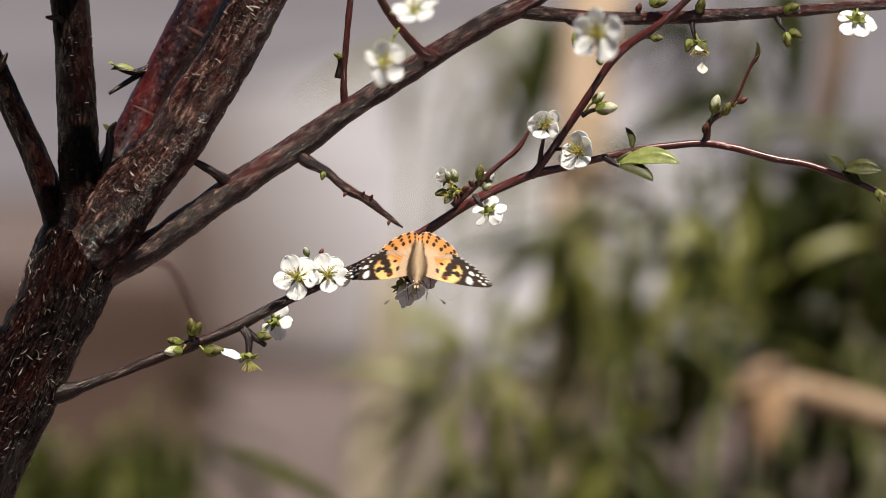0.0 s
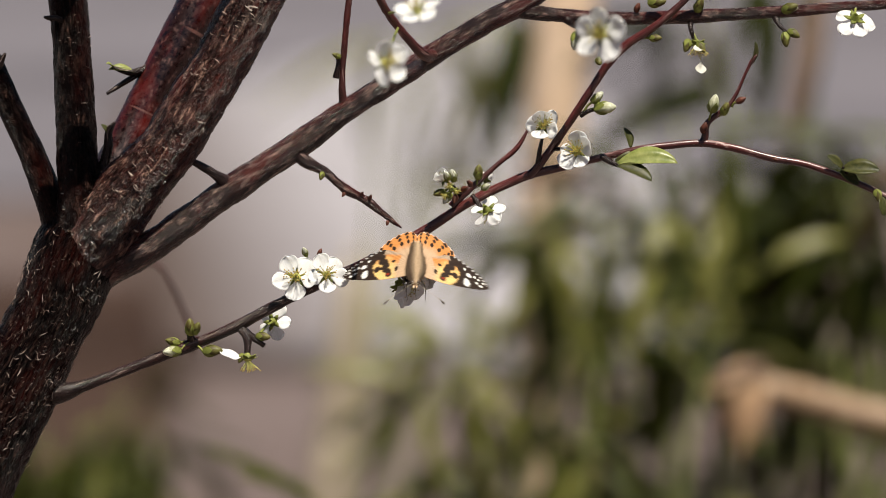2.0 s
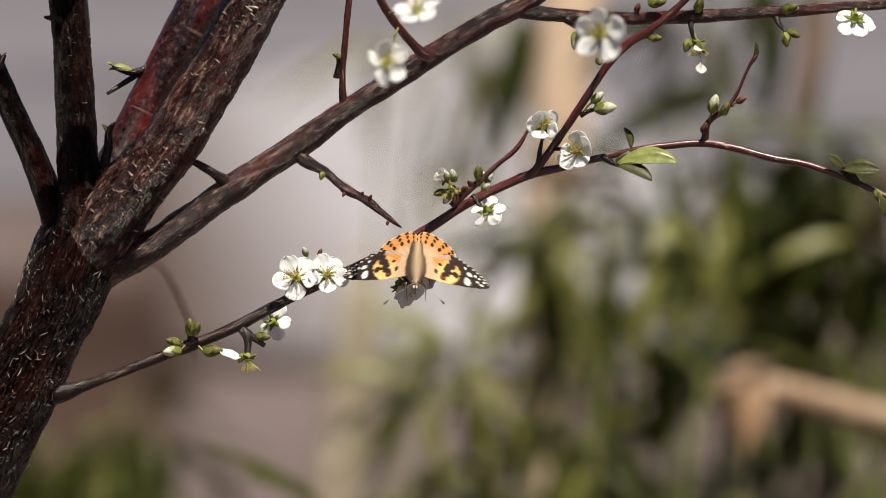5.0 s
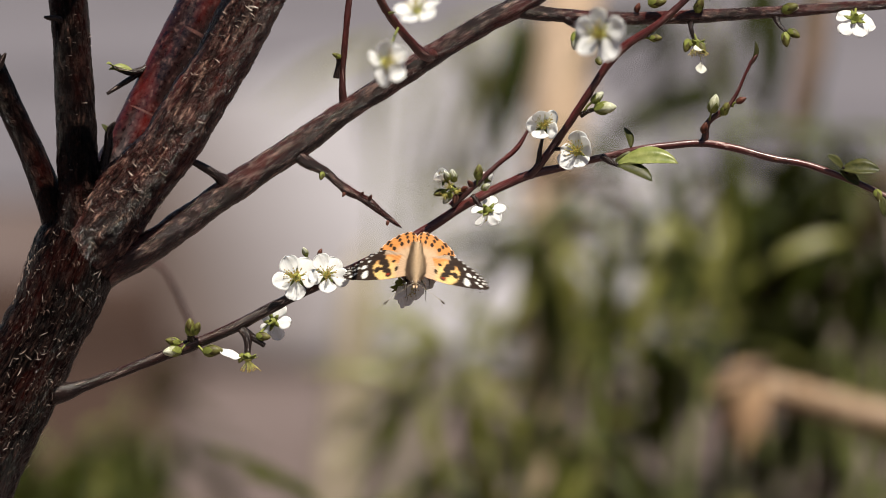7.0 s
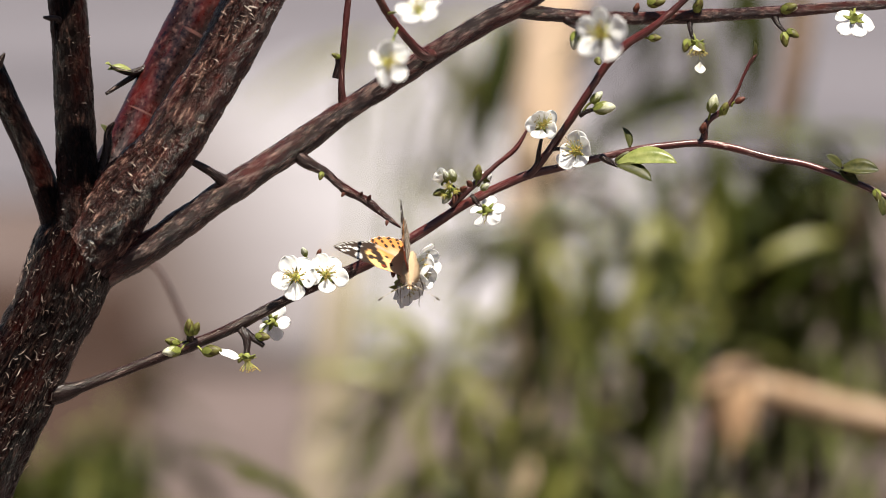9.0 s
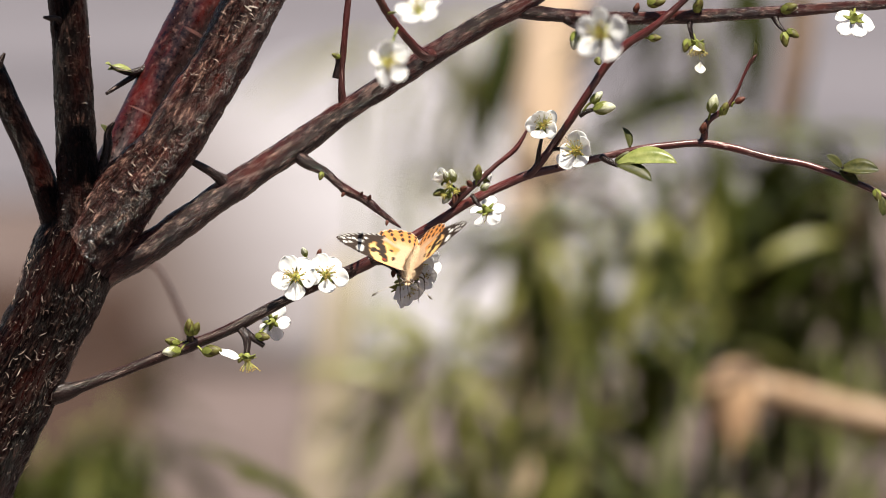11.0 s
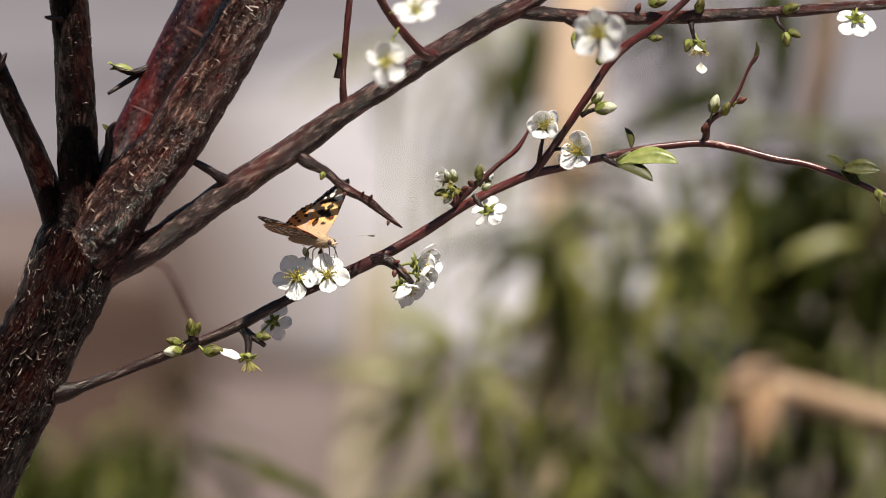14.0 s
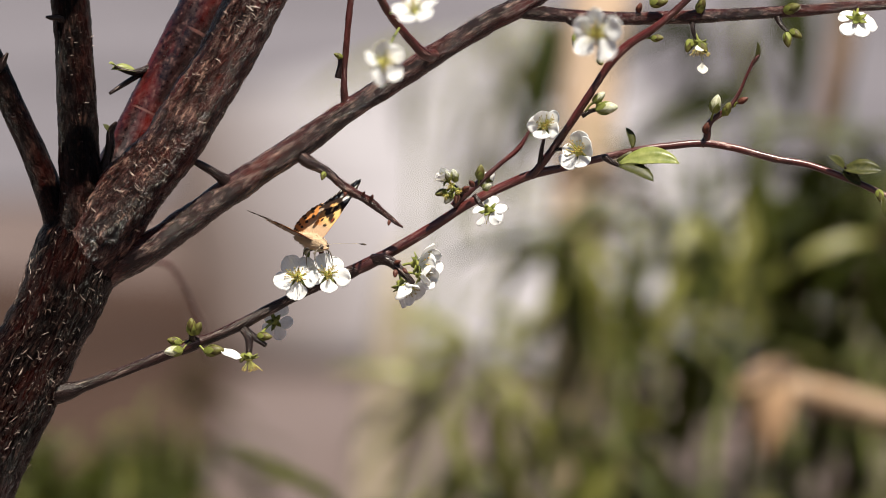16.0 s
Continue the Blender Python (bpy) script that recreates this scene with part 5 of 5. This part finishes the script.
def fore_under(x, y, *_):
    n = noise.noise(Vector((x * 0.35, y * 0.35, 11))) + 0.5 * noise.noise(Vector((x, y, 12)))
    c = blend((0.50, 0.07, 0.035), (0.72, 0.36, 0.14), (x - 11 + 2 * n) / 4)
    c = spots(c, x, y, [(9, 3.2, 1.4, 1.2, 0), (13, 2.0, 2.2, 1.4, 0), (15.5, -2.6, 2.2, 2.4, 0), (17.6, 3.0, 1.4, 2.4, 0), (8, -1.5, 2.2, 2.0, 0)], BLACK)
    c = spots(c, x, y, [(15.4, 3.9, 0.9, 1.4, 0), (11.2, 4.2, 0.8, 1.0, 0)], WHITE)
    c = blend(c, (0.060, 0.040, 0.030), (x - 18.5 + 0.3 * y + n) / 1.0)
    c = spots(c, x, y, [(21.0, 4.0, 1.2, 2.0, 10), (22.8, 0.0, 1.2, 1.0, 30), (26.0, 3.4, 1.5, 0.8, 0), (28.4, 2.2, 1.0, 0.7, 0), (25.4, 0.8, 0.8, 0.7, 0)], WHITE)
    return blend(c, (0.16, 0.115, 0.08), (-y - 4.4) / 1.4)


def hind_under(x, y, rho, s):
    n = noise.noise(Vector((x * 0.5, y * 0.5, 17))) + 0.7 * noise.noise(Vector((x * 1.2, y * 1.2, 18)))
    c = blend((0.060, 0.038, 0.026), (0.30, 0.215, 0.14), 0.5 + 1.5 * n)
    c = blend(c, (0.70, 0.63, 0.53), (n - 0.10) / 0.15)
    c = blend(c, (0.55, 0.48, 0.39), (0.10 - abs((s * 1.0) % 1.0 - 0.5)) / 0.05 * 0.45)
    if 3.0 < s < 10.0:
        f = abs((s * 1.0) % 1.0 - 0.5) * 2
        c = blend(c, (0.42, 0.30, 0.17), (1 - math.hypot((rho - 0.80) / 0.07, (1 - f) / 0.7)) / 0.3)
        c = blend(c, (0.03, 0.03, 0.045), (1 - math.hypot((rho - 0.80) / 0.045, (1 - f) / 0.45)) / 0.3)
        c = blend(c, (0.30, 0.20, 0.12), (rho - 0.90) / 0.03)
        if rho > 0.97:
            c = blend(c, WHITE if f < 0.4 else BLACK, 0.7)
    return c


def wing(name, outline, upper, under, side, lift, parent, label):
    """A thin wing with differently scaled upper and under sides; side is 1 or -1."""
    count, rings = 132, 46
    ring = []
    for i in range(len(outline)):
        a, b, c, d = (np.array(outline[(i + k) % len(outline)]) for k in (-1, 0, 1, 2))
        steps = count // len(outline)
        for k in range(steps):
            t = k / steps
            p = 0.5 * (2 * b + (c - a) * t + (2 * a - 5 * b + 4 * c - d) * t * t + (3 * b - a - 3 * c + d) * t ** 3)
            s = i + t
            out = 1 + 0.012 * math.sin(s * 12.6) * (1 if 3 < s < 11 else 0)
            ring.append((p[0] * out, p[1] * out, s))
    root = (0.8, -0.6)
    bm = bmesh.new()
    layer = bm.loops.layers.float_color.new("scales")
    for z0, paint, flip in ((lift + 0.05, upper, side > 0), (lift - 0.05, under, side < 0)):
        grid, tones = [], []
        for j in range(rings + 1):
            rho = j / rings
            row, tone = [], []
            for x, y, s in ring:
                px, py = root[0] + (x - root[0]) * rho, root[1] + (y - root[1]) * rho
                vein = 0.10 * math.sin(s * 6.283) * rho
                z = z0 + 0.35 * math.sin(math.pi * min(1, px / 30)) + vein * 0.6 - 0.0012 * px * px
                row.append(bm.verts.new((side * px * 0.001, py * 0.001, z * 0.001)))
                tone.append(paint(px, py, rho, s))
            grid.append(row)
            tones.append(tone)
        n = len(ring)
        for j in range(rings):
            for k in range(n):
                q = (k + 1) % n
                quad = [(j, k), (j, q), (j + 1, q), (j + 1, k)]
                if flip:
                    quad.reverse()
                f = bm.faces.new([grid[a][b] for a, b in quad])
                for loop, (a, b) in zip(f.loops, quad):
                    loop[layer] = (*tones[a][b], 1)
    mesh = bpy.data.meshes.new(name)
    bm.to_mesh(mesh)
    bm.free()
    mesh.materials.append(WING)
    mesh.shade_smooth()
    ob = new(name, mesh)
    ob.parent = parent
    return tagged(ob, label)


def mm_tube(bm, rows, sides=8, step=0.4):
    """A round limb through rows of x, y, z and radius, in mm of the butterfly."""
    pts = spline(rows, step)
    spotlist = [Vector(p[:3]) * 0.001 for p in pts]
    side, prev = None, None
    for i, p in enumerate(pts):
        tangent = (spotlist[min(i + 1, len(pts) - 1)] - spotlist[max(i - 1, 0)]).normalized()
        side = (side - tangent * side.dot(tangent)).normalized() if side else tangent.orthogonal().normalized()
        other = tangent.cross(side)
        ring = [bm.verts.new(spotlist[i] + (side * math.cos(6.2832 * k / sides) + other * math.sin(6.2832 * k / sides)) * max(0.02, p[3]) * 0.001)
                for k in range(sides)]
        if prev:
            for k in range(sides):
                bm.faces.new((prev[k], prev[(k + 1) % sides], ring[(k + 1) % sides], ring[k]))
        else:
            bm.faces.new(ring[::-1])
        prev = ring
    bm.faces.new(prev)


def body_part(name, bm, material, parent, label=""):
    mesh = bpy.data.meshes.new(name)
    bm.to_mesh(mesh)
    bm.free()
    for m in material if isinstance(material, list) else [material]:
        mesh.materials.append(m)
    mesh.shade_smooth()
    ob = new(name, mesh)
    ob.parent = parent
    return tagged(ob, label) if label else ob


def hairs(bm, rng, count, y0, y1, radius, length):
    """Short soft hairs on the back and sides."""
    for _ in range(count):
        y, a = rng.uniform(y0, y1), rng.uniform(-0.5, 3.64)
        t = (y - y0) / (y1 - y0)
        r = radius * math.sin(math.pi * (0.12 + 0.76 * t)) ** 0.5
        out = Vector((math.cos(a), 0, math.sin(a)))
        foot = Vector((0, y, 0)) + out * r * 0.95
        tip = foot + (Vector((out.x * rng.uniform(0.2, 1.0), -0.8, out.z * 0.35)) + Vector((rng.gauss(0, 0.25), 0, rng.gauss(0, 0.2)))).normalized() * rng.uniform(*length)
        w = out.cross(Vector((0, 1, 0))) * 0.10
        mid = (foot + tip) / 2 + out * 0.12
        v = [bm.verts.new(q * 0.001) for q in (foot - w, foot + w, mid + w * 0.7, tip, mid - w * 0.7)]
        bm.faces.new(v)


butterfly = tagged(new("butterfly"), "painted lady butterfly with orange, black and white wings on plum blossom", "butterfly")
butterfly.empty_display_size = 0.01
rng = random.Random(77)
bm = bmesh.new()
ball(bm, Matrix.Diagonal((0.0021, 0.0041, 0.0019, 1)) @ Matrix.Translation((0, 0.55, 0)), 3)
hairs(bm, rng, 5200, -5.0, 6.4, 2.2, (0.8, 3.4))
body_part("thorax", bm, FUR, butterfly, "furry tan-brown thorax")
bm = bmesh.new()
mm_tube(bm, [(0, -1.2, -0.3, 1.2), (0, -4, -0.6, 1.3), (0, -8, -1.0, 1.1), (0, -11, -1.2, 0.8), (0, -13, -1.3, 0.25)], 14, 0.5)
bm.faces.ensure_lookup_table()
for f in bm.faces:
    f.material_index = 1 if math.sin(f.calc_center_median().y * 4600) > 0.55 else 0
hairs(bm, rng, 1800, -12, -1.0, 1.6, (0.7, 2.4))
body_part("abdomen", bm, [FUR, STRIPE], butterfly, "tan abdomen with dark rings")
bm = bmesh.new()
ball(bm, Matrix.Translation((0, 0.0071, 0.0)) @ Matrix.Diagonal((0.0015, 0.0014, 0.0014, 1)), 3)
for k in (-1, 1):
    mm_tube(bm, [(k * 0.5, 8.0, -0.5, 0.5), (k * 0.55, 9.2, -0.3, 0.45), (k * 0.5, 10.2, 0.1, 0.15)], 7, 0.3)
hairs(bm, rng, 500, 5.7, 8.4, 1.6, (0.4, 1.2))
head = body_part("head", bm, FUR, butterfly, "small furry head with palps")
bm = bmesh.new()
for k in range(7):
    a = 3.5 + 0.45 * k
    mm_tube(bm, [(1.7 * math.cos(a), 5.6, 1.9 * math.sin(a), 0.30), (2.35 * math.cos(a), 2.5, 2.45 * math.sin(a), 0.36),
                 (2.2 * math.cos(a), -0.5, 2.3 * math.sin(a), 0.22)], 6, 0.6)
body_part("breast_stripes", bm, BELLY, butterfly, "cream stripes of hair under the thorax")
for k in (-1, 1):
    bm = bmesh.new()
    ball(bm, Matrix.Translation((k * 0.0012, 0.0075, 0.0003)) @ Matrix.Diagonal((0.0008, 0.0009, 0.0010, 1)), 3)
    body_part("eye", bm, EYE, head, "round brown eye")
    bm = bmesh.new()
    mm_tube(bm, [(k * 0.6, 8.2, 0.9, 0.09), (k * 3.5, 11.6, 1.7, 0.06), (k * 7.6, 15.6, 1.9, 0.06), (k * 9.6, 17.6, 1.8, 0.12),
                 (k * 10.6, 18.6, 1.7, 0.38), (k * 11.3, 19.3, 1.6, 0.34), (k * 11.6, 19.6, 1.6, 0.08)], 7, 0.3)
    for f in bm.faces:
        f.material_index = 1 if f.calc_center_median().y > 0.0176 else 0
    body_part("antenna", bm, [BELLY, LEG], head, "thin antenna with a dark club")
    for y, out, fwd in ((3.8, 3.2, 4.0), (2.2, 4.4, -0.5), (0.6, 3.6, -4.2)):
        bm = bmesh.new()
        mm_tube(bm, [(k * 1.2, y, -1.5, 0.42), (k * out, y + fwd * 0.45, -2.6, 0.30), (k * (out + 0.5), y + fwd * 0.75, -6.0, 0.17),
                     (k * (out + 0.2), y + fwd * 1.0, -8.6, 0.12), (k * (out + 0.6), y + fwd * 1.15, -9.4, 0.07)], 7, 0.4)
        body_part("leg", bm, LEG, butterfly, "thin jointed leg")
bm = bmesh.new()
mm_tube(bm, [(0, 8.4, -0.8, 0.16), (0, 9.2, -3.0, 0.13), (0, 8.4, -6.0, 0.11), (0, 7.6, -8.5, 0.08)], 6, 0.4)
body_part("proboscis", bm, LEG, head, "thin dark feeding tube")
fore_right = wing("forewing", FORE, fore_upper, fore_under, 1, 0.35, butterfly, "orange forewing with black tip and white spots")
fore_left = wing("forewing", FORE, fore_upper, fore_under, -1, 0.35, butterfly, "orange forewing with black tip and white spots")
hind_right = wing("hindwing", HIND, hind_upper, hind_under, 1, 0.0, butterfly, "orange hindwing with rows of black dots")
hind_left = wing("hindwing", HIND, hind_upper, hind_under, -1, 0.0, butterfly, "orange hindwing with rows of black dots")



def motions():
    # seconds, place on the sheet (mm), head and back directions, lift of the right and left wings, sweep of the right and left forewing and of the hindwings
    rows = [
        (0, (-9.8, -7.4, -24), (-0.035, -0.735, 0.677), (-0.048, 0.678, 0.733), -19, -24, -19, -14, -9),
        (1, (-9.8, -7.4, -24), (-0.035, -0.735, 0.677), (-0.048, 0.678, 0.733), -19, -25, -19, -14, -9),
        (2, (-10.0, -7.4, -24), (-0.035, -0.735, 0.677), (-0.048, 0.678, 0.733), -19, -27, -19, -14, -9),
        (3, (-10.0, -7.4, -24), (-0.035, -0.735, 0.677), (-0.048, 0.678, 0.733), -19, -27, -19, -14, -9),
        (4, (-10.0, -7.4, -24), (-0.035, -0.735, 0.677), (-0.048, 0.678, 0.733), -19, -25, -19, -14, -9),
        (6.5, (-10.0, -7.4, -24), (-0.035, -0.735, 0.677), (-0.048, 0.678, 0.733), -19, -27, -19, -14, -9),
        (7.4, (-10.0, -7.4, -24), (-0.035, -0.735, 0.677), (-0.048, 0.678, 0.733), -19, -26, -19, -14, -9),
        (7.45, (-12.1, -8.9, -24), (0.114, -0.692, 0.713), (0.001, 0.717, 0.697), 15, 45, -12, -12, -4),
        (7.5, (-14.3, -10.5, -24), (0.114, -0.692, 0.713), (0.001, 0.717, 0.697), 39, 111, -5, -12, -1),
        (7.6, (-14.3, -10.5, -24), (0.114, -0.692, 0.713), (0.001, 0.717, 0.697), 39, 111, -5, -12, -1),
        (8, (-13.6, -10.1, -24), (0.085, -0.564, 0.822), (-0.003, 0.824, 0.566), 37, 119, -10, -15, 2),
        (8.5, (-12.6, -10.0, -24), (0.043, -0.557, 0.829), (0.068, 0.830, 0.554), 38, 105, -13, -12, 2),
        (9, (-12.1, -9.4, -24), (-0.028, -0.569, 0.822), (-0.025, 0.822, 0.569), 25, 97, -9, -16, -4),
        (9.2, (-12.1, -9.4, -24), (-0.028, -0.569, 0.822), (-0.025, 0.822, 0.569), 25, 97, -9, -16, -4),
        (10.6, (-12.1, -9.4, -24), (-0.028, -0.569, 0.822), (-0.025, 0.822, 0.569), 25, 97, -9, -16, -4),
        (11.3, (-10.9, -6.5, -24), (-0.298, -0.620, 0.726), (-0.103, 0.777, 0.621), 11, 11, -18, -12, -9),
        (11.5, (-11.9, -7.4, -24), (-0.284, -0.527, 0.801), (-0.002, 0.836, 0.549), -2, 10, -20, -14, -7),
        (11.7, (-12.0, -5.6, -24), (-0.372, -0.468, 0.801), (-0.053, 0.873, 0.485), 10, 9, -22, -12, -2),
        (11.8, (-13.4, -3.8, -24), (-0.674, -0.431, 0.600), (-0.212, 0.891, 0.402), 22, 30, -12, -11, 0),
        (12, (-15.6, -4.2, -24), (-0.636, -0.102, 0.765), (0.111, 0.969, 0.221), 28, 58, -17, -11, 3),
        (12.1, (-15.6, -4.9, -24), (-0.781, 0.099, 0.617), (0.091, 0.995, -0.045), 44, 46, -13, -12, 0),
        (12.2, (-31.0, -0.9, -16), (-0.258, 0.411, 0.874), (0.310, 0.892, -0.328), 35, 7, -13, -12, 0),
        (12.3, (-34.5, 0.7, -8), (-0.218, 0.738, 0.639), (0.255, 0.675, -0.693), 73, 49, -14, -7, -7),
        (12.5, (-37.7, 1.3, 0), (-0.259, 0.589, 0.766), (0.193, 0.808, -0.556), 61, 52, -12, -11, -2),
        (12.7, (-39.6, 3.1, 0), (-0.211, 0.309, 0.927), (0.176, 0.945, -0.275), 45, 21, -13, -13, 0),
        (13, (-43.4, 1.3, 0), (0.175, 0.433, 0.884), (0.114, 0.883, -0.455), 70, 27, -11, -10, -1),
        (13.2, (-46.3, 1.9, -2), (0.404, 0.453, 0.794), (-0.143, 0.889, -0.435), 67, 29, -14, -14, 0),
        (13.5, (-45.8, 5.1, -4), (0.403, -0.160, 0.901), (0.020, 0.986, 0.166), 40, 16, -15, -7, 0),
        (14, (-48.2, 3.2, -5), (0.771, -0.101, 0.628), (-0.052, 0.974, 0.219), 30, 40, -16, -14, -2),
        (14.5, (-46.6, 3.5, -5), (0.882, -0.036, 0.471), (-0.070, 0.976, 0.206), 15, 33, -28, -25, -6),
        (15, (-46.8, 3.5, -5), (0.865, -0.047, 0.499), (-0.062, 0.978, 0.200), 13, 30, -26, -24, -7),
        (15.5, (-49.3, 2.7, -5), (0.588, -0.151, 0.794), (-0.080, 0.967, 0.243), 30, 38, -18, -11, -6),
        (16, (-49.3, 2.2, -5), (0.519, -0.196, 0.832), (-0.030, 0.969, 0.247), 33, 45, -16, -12, -6),
    ]
    body_rows = []
    wing_rows = {wing: [] for wing in (fore_right, fore_left, hind_right, hind_left)}
    for t, spot, head, back, lift_right, lift_left, sweep_right, sweep_left, sweep_hind in rows:
        y = way(*head)
        z = way(*back)
        z = (z - y * z.dot(y)).normalized()
        turn = Matrix((y.cross(z), y, z)).transposed().to_4x4()
        body_rows.append((t, Matrix.Translation(at(*spot)) @ turn))
        for wing, lift, sweep in ((fore_right, -lift_right, sweep_right), (fore_left, lift_left, -sweep_left),
                                  (hind_right, -lift_right, sweep_hind), (hind_left, lift_left, -sweep_hind)):
            wing_rows[wing].append((t, pose(0, 0, 0, 0, lift, 0) @ pose(0, 0, 0, 0, 0, sweep)))
    walk(butterfly, body_rows)
    for wing, made in wing_rows.items():
        walk(wing, made)


motions()
